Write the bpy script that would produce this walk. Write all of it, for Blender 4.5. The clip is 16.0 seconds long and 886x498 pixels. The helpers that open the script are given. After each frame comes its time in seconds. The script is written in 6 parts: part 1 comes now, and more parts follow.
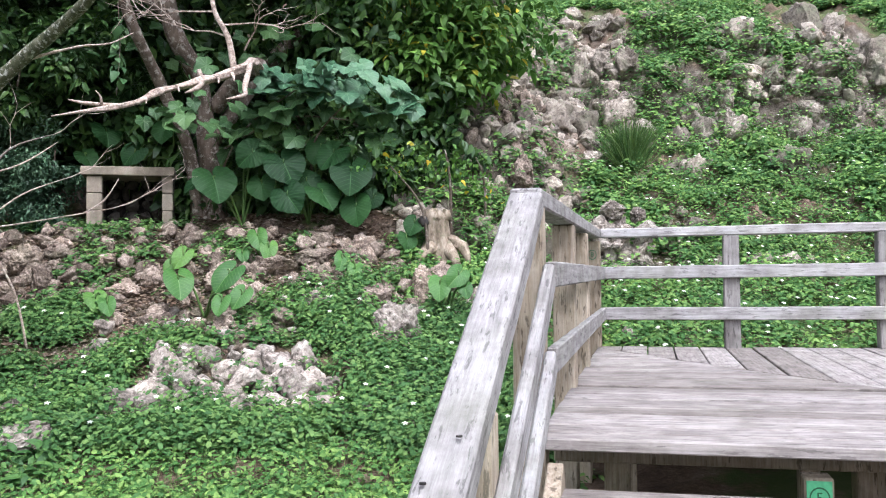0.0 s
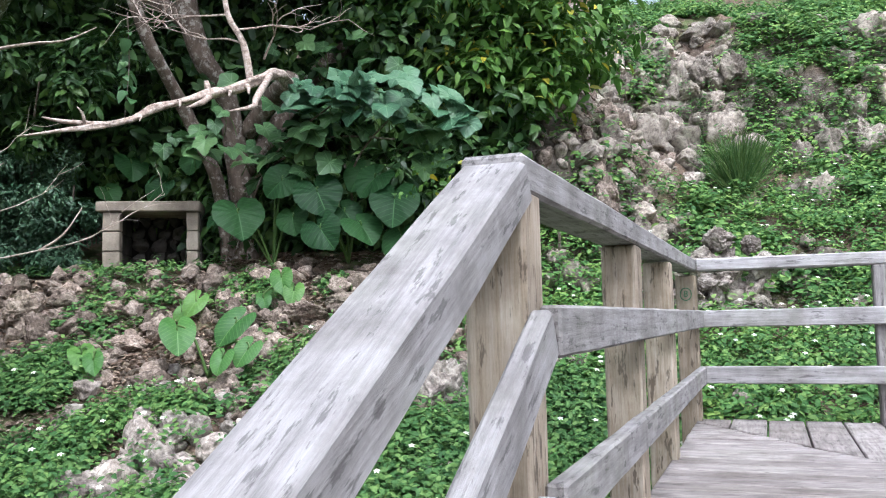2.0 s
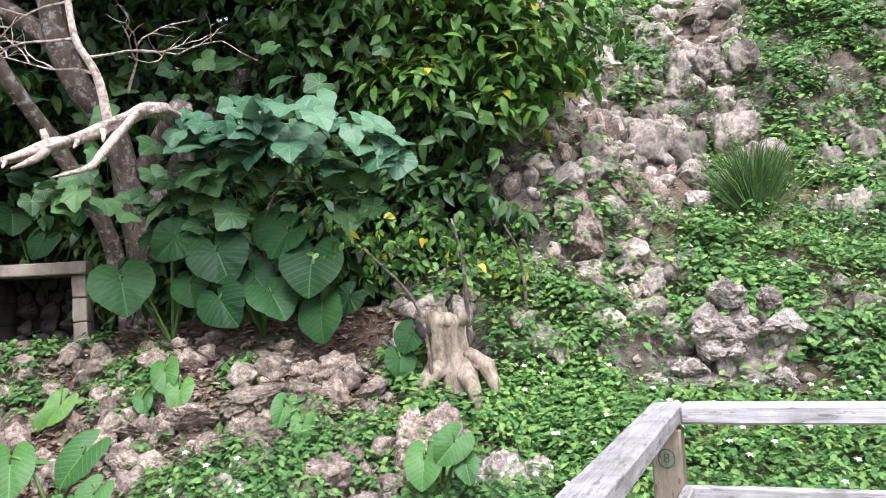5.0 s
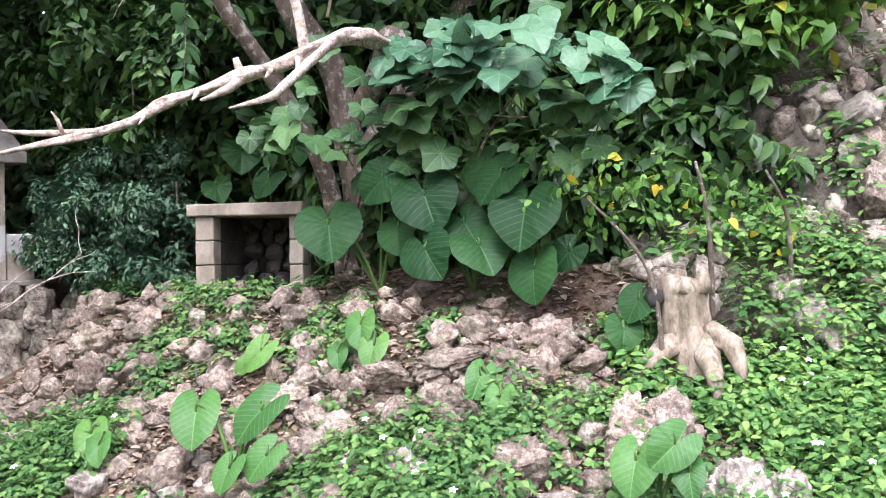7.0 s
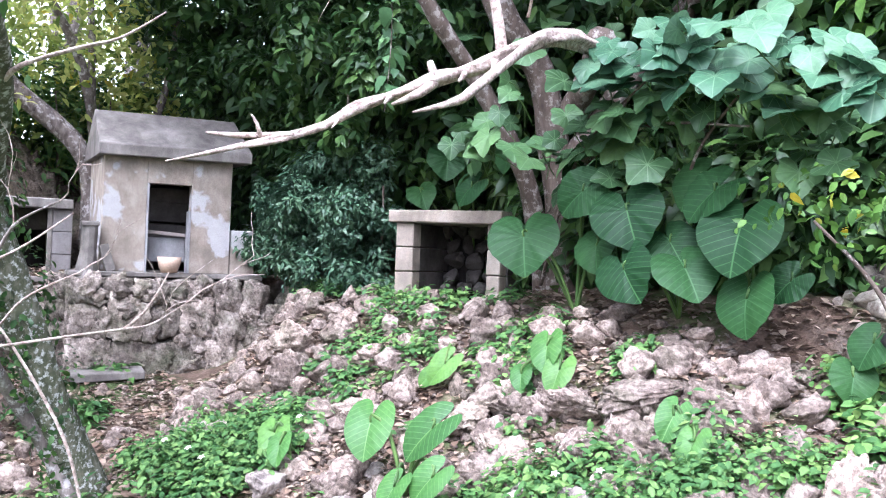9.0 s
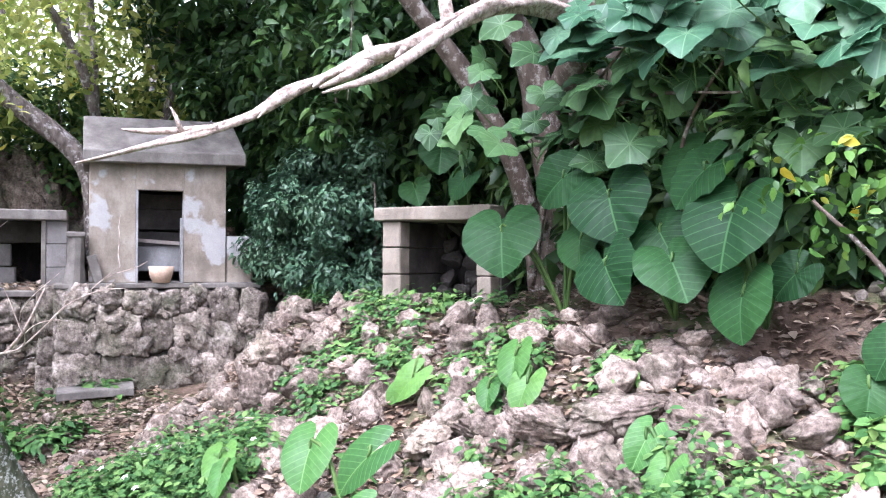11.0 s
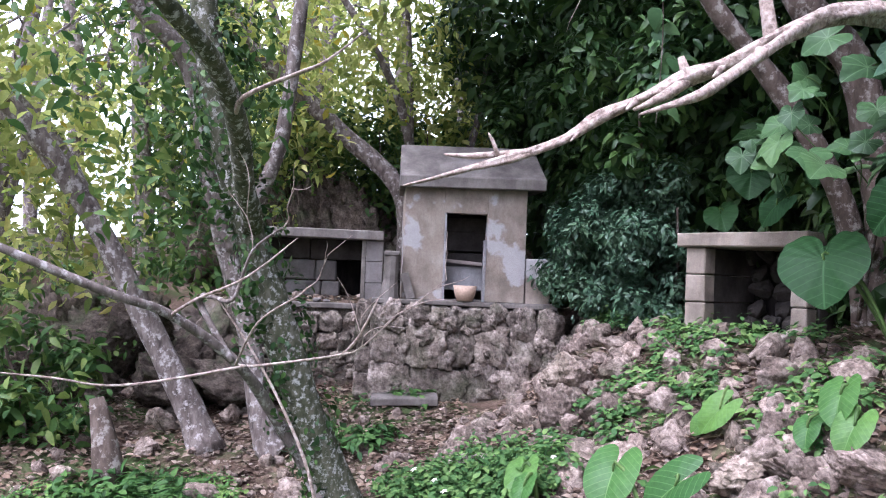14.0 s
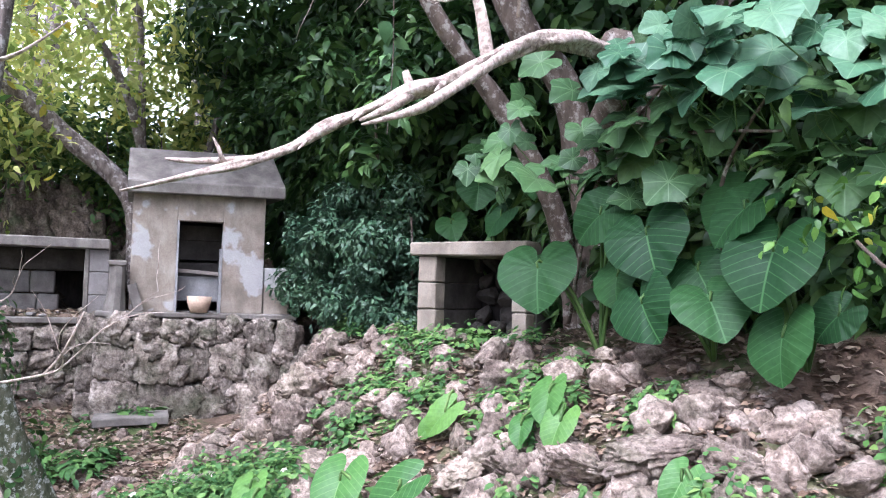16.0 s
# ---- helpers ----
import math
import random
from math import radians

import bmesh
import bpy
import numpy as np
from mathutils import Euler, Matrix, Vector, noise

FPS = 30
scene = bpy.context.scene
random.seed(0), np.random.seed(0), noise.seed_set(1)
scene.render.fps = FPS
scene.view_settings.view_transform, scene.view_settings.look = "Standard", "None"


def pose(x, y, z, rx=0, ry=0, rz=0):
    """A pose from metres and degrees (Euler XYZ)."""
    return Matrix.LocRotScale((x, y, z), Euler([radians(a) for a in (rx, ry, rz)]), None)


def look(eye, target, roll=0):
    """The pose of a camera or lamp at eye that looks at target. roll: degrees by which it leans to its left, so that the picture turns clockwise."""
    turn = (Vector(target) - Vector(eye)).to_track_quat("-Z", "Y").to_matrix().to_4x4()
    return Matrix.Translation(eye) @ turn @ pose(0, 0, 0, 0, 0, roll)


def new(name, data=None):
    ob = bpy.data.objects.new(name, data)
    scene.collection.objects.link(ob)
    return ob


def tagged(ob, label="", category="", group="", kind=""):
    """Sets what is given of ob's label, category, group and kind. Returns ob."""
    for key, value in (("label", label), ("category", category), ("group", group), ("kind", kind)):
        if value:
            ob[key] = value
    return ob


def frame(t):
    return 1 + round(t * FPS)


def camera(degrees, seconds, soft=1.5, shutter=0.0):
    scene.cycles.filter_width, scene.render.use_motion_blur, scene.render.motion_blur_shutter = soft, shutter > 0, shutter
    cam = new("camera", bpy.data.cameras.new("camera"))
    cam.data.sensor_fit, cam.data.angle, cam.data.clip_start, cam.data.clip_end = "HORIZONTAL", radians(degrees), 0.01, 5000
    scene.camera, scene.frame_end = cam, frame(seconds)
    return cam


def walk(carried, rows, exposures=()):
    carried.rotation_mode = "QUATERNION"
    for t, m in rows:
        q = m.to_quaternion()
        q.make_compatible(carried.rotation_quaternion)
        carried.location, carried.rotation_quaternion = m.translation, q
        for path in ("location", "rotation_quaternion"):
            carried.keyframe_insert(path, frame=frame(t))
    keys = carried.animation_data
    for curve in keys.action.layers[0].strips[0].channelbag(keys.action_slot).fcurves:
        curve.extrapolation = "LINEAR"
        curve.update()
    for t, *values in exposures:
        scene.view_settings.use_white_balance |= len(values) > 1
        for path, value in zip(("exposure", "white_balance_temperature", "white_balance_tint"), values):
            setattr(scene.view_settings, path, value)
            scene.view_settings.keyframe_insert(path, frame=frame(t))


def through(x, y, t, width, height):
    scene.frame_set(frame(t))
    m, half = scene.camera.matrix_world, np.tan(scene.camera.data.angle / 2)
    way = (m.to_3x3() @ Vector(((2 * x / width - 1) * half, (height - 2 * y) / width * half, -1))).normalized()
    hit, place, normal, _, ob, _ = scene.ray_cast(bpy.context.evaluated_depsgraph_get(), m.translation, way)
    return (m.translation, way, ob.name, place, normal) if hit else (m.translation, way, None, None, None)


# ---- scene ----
cam = camera(54.9, 16.0, 1.05)
# seconds, eye, point looked at, roll
PATH = [
    (0, (0.002, -0.022, 1.55), (-0.042, 2.177, 1.616), -0.8),
    (0.5, (0.125, 0.322, 1.519), (-0.08, 2.512, 1.581), -0.3),
    (1, (0.145, 0.736, 1.529), (-0.281, 2.892, 1.635), -0.3),
    (1.5, (0.246, 1.149, 1.531), (-0.112, 3.315, 1.679), -0.9),
    (2, (0.389, 1.663, 1.57), (0.07, 3.832, 1.754), -1.3),
    (2.5, (0.507, 2.197, 1.648), (0.341, 4.382, 1.823), -1.2),
    (3, (0.619, 2.517, 1.821), (0.458, 4.705, 1.991), -2.7),
    (3.2, (0.63, 2.657, 1.898), (0.394, 4.836, 2.081), -3.5),
    (5.3, (0.858, 3.482, 2.456), (0.461, 5.644, 2.537), -3.7),
    (5.5, (0.862, 3.548, 2.472), (0.435, 5.705, 2.533), -3.9),
    (6, (0.941, 3.826, 2.452), (0.275, 5.921, 2.502), -2.4),
    (6.5, (0.941, 4.148, 2.42), (0.133, 6.194, 2.445), -1.2),
    (7, (0.893, 4.381, 2.448), (-0.143, 6.323, 2.451), -0.8),
    (7.5, (0.818, 4.5, 2.483), (-0.594, 6.186, 2.514), 0.1),
    (8, (0.723, 4.452, 2.503), (-0.853, 5.986, 2.558), 1.2),
    (8.5, (0.813, 4.514, 2.488), (-0.728, 6.084, 2.525), 2.3),
    (8.7, (0.85, 4.609, 2.486), (-0.66, 6.208, 2.509), 2.4),
    (10.8, (0.934, 5.719, 2.52), (-0.628, 7.268, 2.517), 0.4),
    (11, (0.933, 5.717, 2.515), (-0.717, 7.172, 2.525), 0.4),
    (11.5, (0.939, 5.745, 2.498), (-0.901, 6.95, 2.539), 0.9),
    (12, (0.935, 5.724, 2.498), (-0.992, 6.783, 2.554), 0.9),
    (12.5, (0.916, 5.637, 2.498), (-1.108, 6.496, 2.562), 0.5),
    (13, (0.895, 5.542, 2.487), (-1.213, 6.171, 2.547), 1.5),
    (13.5, (0.893, 5.535, 2.478), (-1.204, 6.198, 2.53), 2.7),
    (14, (0.907, 5.598, 2.478), (-1.127, 6.435, 2.542), 2.4),
    (14.5, (0.915, 5.636, 2.478), (-1.06, 6.601, 2.554), 1.8),
    (15, (0.928, 5.695, 2.476), (-0.965, 6.812, 2.56), 1.5),
    (15.5, (0.934, 5.723, 2.484), (-0.851, 7.004, 2.583), 1.7),
    (16, (0.935, 5.726, 2.487), (-0.775, 7.105, 2.596), 1.7),
]
# seconds, stops, kelvin, tint
EXPOSE = [(0, 0.2, 5700, 13), (1, 0.02, 5650, 13), (2.5, 0.2, 5550, 10), (5.5, 0.4, 5800, 16), (6.5, 0.5, 5850, 16), (8.0, 1.08, 5300, 21), (8.5, 1.08, 5250, 21), (11.5, 1.0, 5400, 22), (13, 0.3, 5350, 29), (14, 0.36, 5350, 27), (15, 0.68, 5350, 25), (16, 0.78, 5350, 21)]
walk(cam, [(t, look(eye, target, roll)) for t, eye, target, roll in PATH], EXPOSE)

# ---- world and sun ----
SUN_EL, SUN_ROT = 57.0, 156.0
world = bpy.data.worlds.new("sky")
scene.world = world
world.use_nodes = True
wt = world.node_tree
sky = wt.nodes.new("ShaderNodeTexSky")
sky.sky_type = "NISHITA"
sky.sun_disc = False
sky.sun_elevation, sky.sun_rotation = radians(SUN_EL), radians(SUN_ROT)
sky.air_density, sky.dust_density, sky.ozone_density = 1.0, 9.0, 1.0
hsv = wt.nodes.new("ShaderNodeHueSaturation")
hsv.inputs["Saturation"].default_value, hsv.inputs["Value"].default_value = 0.4, 2.1  # thin overcast
wt.links.new(sky.outputs[0], hsv.inputs["Color"])
wt.links.new(hsv.outputs[0], wt.nodes["Background"].inputs[0])
wt.nodes["Background"].inputs[1].default_value = 0.15
sun_data = bpy.data.lights.new("sun", "SUN")
sun_data.energy, sun_data.angle, sun_data.color = 1.3, radians(40), (0.98, 0.99, 1.0)
sun_lamp = new("sun", sun_data)
az, el = radians(SUN_ROT), radians(SUN_EL)
sun_way = Vector((math.sin(az) * math.cos(el), math.cos(az) * math.cos(el), math.sin(el)))
sun_lamp.matrix_world = look(sun_way * 30, (0, 0, 0))


# ---- materials ----
def links(mat):
    mat.use_nodes = True
    nt = mat.node_tree
    return nt, nt.nodes, nt.links, nt.nodes["Principled BSDF"]


def ramp(nodes, stops):
    r = nodes.new("ShaderNodeValToRGB")
    e = r.color_ramp.elements
    while len(e) < len(stops):
        e.new(0.5)
    for k, (p, c) in enumerate(stops):
        e[k].position, e[k].color = p, (*c, 1)
    return r


def tex(nodes, lk, scale, detail=6, rough=0.6, stretch=None, turn=None):
    n = nodes.new("ShaderNodeTexNoise")
    n.inputs["Scale"].default_value, n.inputs["Detail"].default_value, n.inputs["Roughness"].default_value = scale, detail, rough
    g = nodes.new("ShaderNodeNewGeometry")
    m = nodes.new("ShaderNodeMapping")
    m.vector_type = "TEXTURE"
    if stretch:
        m.inputs["Scale"].default_value = tuple(1 / v for v in stretch)
    if turn:
        m.inputs["Rotation"].default_value = turn
    lk.new(g.outputs["Position"], m.inputs[0])
    lk.new(m.outputs[0], n.inputs["Vector"])
    return n


def mix(nodes, lk, fac, a, b, mode="MIX"):
    m = nodes.new("ShaderNodeMix")
    m.data_type, m.blend_type = "RGBA", mode
    for sock, v in ((m.inputs[0], fac), (m.inputs[6], a), (m.inputs[7], b)):
        if isinstance(v, (int, float)):
            sock.default_value = v
        elif isinstance(v, tuple):
            sock.default_value = (*v, 1)
        else:
            lk.new(v, sock)
    return m.outputs[2]


def bump(nodes, lk, bsdf, height, strength=0.5, dist=0.02):
    b = nodes.new("ShaderNodeBump")
    b.inputs["Strength"].default_value, b.inputs["Distance"].default_value = strength, dist
    lk.new(height, b.inputs["Height"])
    lk.new(b.outputs[0], bsdf.inputs["Normal"])


def rock_mat(name, dark, mid, light, scale=7.0, lichen=0.35, moss=0.0):
    mat = bpy.data.materials.new(name)
    nt, nd, lk, bs = links(mat)
    n1 = tex(nd, lk, scale, 9, 0.68)
    r1 = ramp(nd, [(0.3, dark), (0.5, mid), (0.7, light)])
    lk.new(n1.outputs[0], r1.inputs[0])
    n2 = tex(nd, lk, scale * 3.3, 5, 0.6)
    r2 = ramp(nd, [(0.55, (0, 0, 0)), (0.72, (lichen, lichen, lichen))])
    lk.new(n2.outputs[0], r2.inputs[0])
    c = mix(nd, lk, r2.outputs[0], r1.outputs[0], tuple(min(0.75, v * 1.35) for v in light))
    v = nd.new("ShaderNodeTexVoronoi")
    v.inputs["Scale"].default_value = scale * 5
    g = nd.new("ShaderNodeNewGeometry")
    lk.new(g.outputs["Position"], v.inputs["Vector"])
    pit = ramp(nd, [(0.0, (0.35, 0.33, 0.3)), (0.32, (1, 1, 1))])
    lk.new(v.outputs["Distance"], pit.inputs[0])
    c = mix(nd, lk, 0.3, c, pit.outputs[0], "MULTIPLY")
    oi = nd.new("ShaderNodeObjectInfo")
    rr = ramp(nd, [(0.0, (0.6, 0.57, 0.54)), (0.5, (0.95, 0.92, 0.9)), (1.0, (1.3, 1.24, 1.18))])
    lk.new(oi.outputs["Random"], rr.inputs[0])
    c = mix(nd, lk, 1.0, c, rr.outputs[0], "MULTIPLY")
    if moss:
        n3 = tex(nd, lk, 3.0, 6, 0.65)
        r3 = ramp(nd, [(0.5, (0, 0, 0)), (0.66, (moss, moss, moss))])
        lk.new(n3.outputs[0], r3.inputs[0])
        c = mix(nd, lk, r3.outputs[0], c, (0.06, 0.085, 0.035))
    lk.new(c, bs.inputs["Base Color"])
    bs.inputs["Roughness"].default_value = 0.95
    bs.inputs["Specular IOR Level"].default_value = 0.15
    n6 = tex(nd, lk, scale * 4, 8, 0.7)
    r6 = ramp(nd, [(0.34, (0.58, 0.56, 0.54)), (0.5, (0.95, 0.95, 0.95)), (0.66, (1.18, 1.17, 1.15))])
    lk.new(n6.outputs[0], r6.inputs[0])
    lk.new(mix(nd, lk, 1.0, c, r6.outputs[0], "MULTIPLY"), bs.inputs["Base Color"])
    a = nd.new("ShaderNodeMath")
    a.operation = "ADD"
    lk.new(n1.outputs[0], a.inputs[0])
    lk.new(n6.outputs[0], a.inputs[1])
    bump(nd, lk, bs, a.outputs[0], 0.6, 0.02)
    return mat


M_ROCK = rock_mat("limestone_grey", (0.085, 0.074, 0.066), (0.255, 0.225, 0.2), (0.52, 0.485, 0.445), 6.0, 0.5, 0.25)
M_STONE = rock_mat("rubble_stone", (0.07, 0.054, 0.044), (0.205, 0.166, 0.138), (0.42, 0.362, 0.315), 9.0, 0.4, 0.25)
M_WALLSTONE = rock_mat("wall_stone", (0.06, 0.05, 0.042), (0.195, 0.168, 0.142), (0.42, 0.38, 0.335), 8.0, 0.45, 0.4)
M_CLIFF = rock_mat("cliff_limestone", (0.075, 0.065, 0.056), (0.25, 0.222, 0.192), (0.46, 0.42, 0.372), 6.0, 0.35, 0.6)
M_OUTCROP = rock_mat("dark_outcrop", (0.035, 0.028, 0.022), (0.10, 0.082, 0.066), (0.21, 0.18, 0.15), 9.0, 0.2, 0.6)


def concrete_mat(name, dark, mid, light, stain=0.6, white=0.0):
    mat = bpy.data.materials.new(name)
    nt, nd, lk, bs = links(mat)
    n1 = tex(nd, lk, 3.5, 9, 0.66)
    r1 = ramp(nd, [(0.3, dark), (0.5, mid), (0.72, light)])
    lk.new(n1.outputs[0], r1.inputs[0])
    n2 = tex(nd, lk, 5.0, 8, 0.7, (1, 1, 0.3))
    r2 = ramp(nd, [(0.42, (0, 0, 0)), (0.68, (stain, stain, stain))])
    lk.new(n2.outputs[0], r2.inputs[0])
    c = mix(nd, lk, r2.outputs[0], r1.outputs[0], tuple(v * 0.45 for v in mid))
    if white:
        n3 = tex(nd, lk, 2.1, 4, 0.6)
        r3 = ramp(nd, [(0.56, (0, 0, 0)), (0.60, (white, white, white))])
        lk.new(n3.outputs[0], r3.inputs[0])
        c = mix(nd, lk, r3.outputs[0], c, (0.5, 0.5, 0.5))
    n4 = tex(nd, lk, 160.0, 3, 0.6)
    r4 = ramp(nd, [(0.3, (0.75, 0.75, 0.75)), (0.7, (1.1, 1.1, 1.1))])
    lk.new(n4.outputs[0], r4.inputs[0])
    c = mix(nd, lk, 1.0, c, r4.outputs[0], "MULTIPLY")
    lk.new(c, bs.inputs["Base Color"])
    bs.inputs["Roughness"].default_value = 0.92
    bs.inputs["Specular IOR Level"].default_value = 0.2
    bump(nd, lk, bs, n1.outputs[0], 0.35, 0.02)
    return mat


M_PLASTER = concrete_mat("weathered_plaster", (0.17, 0.14, 0.11), (0.31, 0.26, 0.205), (0.43, 0.385, 0.32), 0.6, 0.6)
M_CONC = concrete_mat("grey_concrete", (0.09, 0.082, 0.072), (0.19, 0.17, 0.148), (0.30, 0.275, 0.245), 0.7)
M_SLAB = concrete_mat("lintel_concrete", (0.17, 0.14, 0.11), (0.31, 0.26, 0.205), (0.43, 0.385, 0.32), 0.6)
# block colour with the shade inside the tombs and shrine painted in
M_INNER_SHADE = concrete_mat("block_in_painted_shade", (0.03, 0.027, 0.024), (0.075, 0.066, 0.058), (0.14, 0.125, 0.11), 0.5)
M_JAMB = concrete_mat("pale_render", (0.20, 0.195, 0.19), (0.32, 0.315, 0.31), (0.45, 0.445, 0.44), 0.6)
M_BLOCK = concrete_mat("concrete_block", (0.11, 0.10, 0.09), (0.20, 0.185, 0.172), (0.29, 0.275, 0.26), 0.4)


def wood_mat(name, dark, mid, light, along, flakes=0.6, green=0.25):
    """Weathered timber; along: a long grain axis in the deck's own frame, 'u', 'v' or 'z'."""
    mat = bpy.data.materials.new(name)
    nt, nd, lk, bs = links(mat)
    st = {"u": (0.05, 1, 1), "v": (1, 0.05, 1), "s": (1, 0.05, 1), "z": (1, 1, 0.06)}[along]
    turn = (radians(26.7) if along == "s" else 0, 0, radians(-12.4))
    n1 = tex(nd, lk, 60.0, 9, 0.75, st, turn)
    r1 = ramp(nd, [(0.24, dark), (0.44, mid), (0.68, light)])
    lk.new(n1.outputs[0], r1.inputs[0])
    n2 = tex(nd, lk, 46.0, 6, 0.65, tuple(0.2 if s < 0.5 else 1 for s in st), turn)
    r2 = ramp(nd, [(0.57, (0, 0, 0)), (0.62, (flakes, flakes, flakes))])
    lk.new(n2.outputs[0], r2.inputs[0])
    c = mix(nd, lk, r2.outputs[0], r1.outputs[0], tuple(v * 0.55 for v in dark))
    n3 = tex(nd, lk, 2.2, 5, 0.6)
    r3 = ramp(nd, [(0.48, (0, 0, 0)), (0.7, (green, green, green))])
    lk.new(n3.outputs[0], r3.inputs[0])
    c = mix(nd, lk, r3.outputs[0], c, (0.33, 0.36, 0.26))
    n5 = tex(nd, lk, 5.5, 6, 0.65)
    r5 = ramp(nd, [(0.35, (0.55, 0.53, 0.51)), (0.6, (1.05, 1.05, 1.05))])
    lk.new(n5.outputs[0], r5.inputs[0])
    c = mix(nd, lk, 0.8, c, r5.outputs[0], "MULTIPLY")
    oi = nd.new("ShaderNodeObjectInfo")
    rr = ramp(nd, [(0.0, (0.7, 0.67, 0.64)), (0.5, (0.93, 0.91, 0.9)), (1.0, (1.12, 1.1, 1.09))])
    lk.new(oi.outputs["Random"], rr.inputs[0])
    c = mix(nd, lk, 1.0, c, rr.outputs[0], "MULTIPLY")
    lk.new(c, bs.inputs["Base Color"])
    bs.inputs["Roughness"].default_value = 0.85
    bs.inputs["Specular IOR Level"].default_value = 0.2
    bump(nd, lk, bs, n1.outputs[0], 0.7, 0.006)
    return mat


PALE = ((0.13, 0.122, 0.12), (0.285, 0.276, 0.276), (0.43, 0.42, 0.42))
M_RAIL_U = wood_mat("weathered_rail_timber_across", *PALE, "u")
M_RAIL_S = wood_mat("weathered_rail_timber_sloping", *PALE, "s")
M_RAIL_V = wood_mat("weathered_rail_timber_along", *PALE, "v")
M_POST_GREY = wood_mat("grey_post_timber", *PALE, "z", 0.6, 0.1)
M_DECK_U = wood_mat("deck_timber_across", (0.10, 0.088, 0.08), (0.235, 0.212, 0.203), (0.375, 0.345, 0.33), "u", 0.5, 0.1)
M_DECK_V = wood_mat("deck_timber_along", (0.10, 0.088, 0.08), (0.235, 0.212, 0.203), (0.375, 0.345, 0.33), "v", 0.5, 0.1)
M_POST = wood_mat("post_timber", (0.13, 0.10, 0.07), (0.30, 0.245, 0.18), (0.45, 0.395, 0.33), "z", 0.75, 0.2)


def bark_mat(name, dark, mid, light, patch, amount, scale=14.0, along=(1, 1, 0.35), patch_scale=16.0):
    mat = bpy.data.materials.new(name)
    nt, nd, lk, bs = links(mat)
    n1 = tex(nd, lk, scale, 8, 0.65, along)
    r1 = ramp(nd, [(0.3, dark), (0.5, mid), (0.7, light)])
    lk.new(n1.outputs[0], r1.inputs[0])
    n2 = tex(nd, lk, patch_scale, 7, 0.68)
    r2 = ramp(nd, [(0.52, (0, 0, 0)), (0.62, (amount, amount, amount))])
    lk.new(n2.outputs[0], r2.inputs[0])
    c = mix(nd, lk, r2.outputs[0], r1.outputs[0], patch)
    lk.new(c, bs.inputs["Base Color"])
    bs.inputs["Roughness"].default_value = 0.9
    bs.inputs["Specular IOR Level"].default_value = 0.2
    bump(nd, lk, bs, n1.outputs[0], 0.6, 0.015)
    return mat


M_BARK = bark_mat("lichen_bark", (0.05, 0.04, 0.034), (0.14, 0.115, 0.098), (0.25, 0.215, 0.19), (0.46, 0.43, 0.40), 0.8, 18.0)
M_BARK_MOSS = bark_mat("mossy_bark", (0.03, 0.036, 0.02), (0.075, 0.078, 0.045), (0.16, 0.15, 0.11), (0.46, 0.45, 0.41), 0.9, 22.0, (1, 1, 0.5), 30.0)
M_BARK_DARK = bark_mat("dark_bark", (0.045, 0.033, 0.025), (0.10, 0.075, 0.058), (0.17, 0.135, 0.11), (0.36, 0.33, 0.29), 0.7)
M_DEADWOOD = bark_mat("bleached_dead_wood", (0.15, 0.11, 0.085), (0.36, 0.285, 0.235), (0.54, 0.48, 0.43), (0.11, 0.08, 0.065), 0.8, 34.0, (1, 1, 1))
M_STUMP = bark_mat("stump_wood", (0.085, 0.064, 0.045), (0.225, 0.178, 0.132), (0.37, 0.31, 0.25), (0.10, 0.10, 0.05), 0.7, 22.0)
# near-black colour that paints the shade of holes and recesses
M_DARKHOLE = bark_mat("painted_hollow_shade", (0.015, 0.013, 0.012), (0.03, 0.027, 0.025), (0.06, 0.05, 0.045), (0.05, 0.045, 0.04), 0.2)


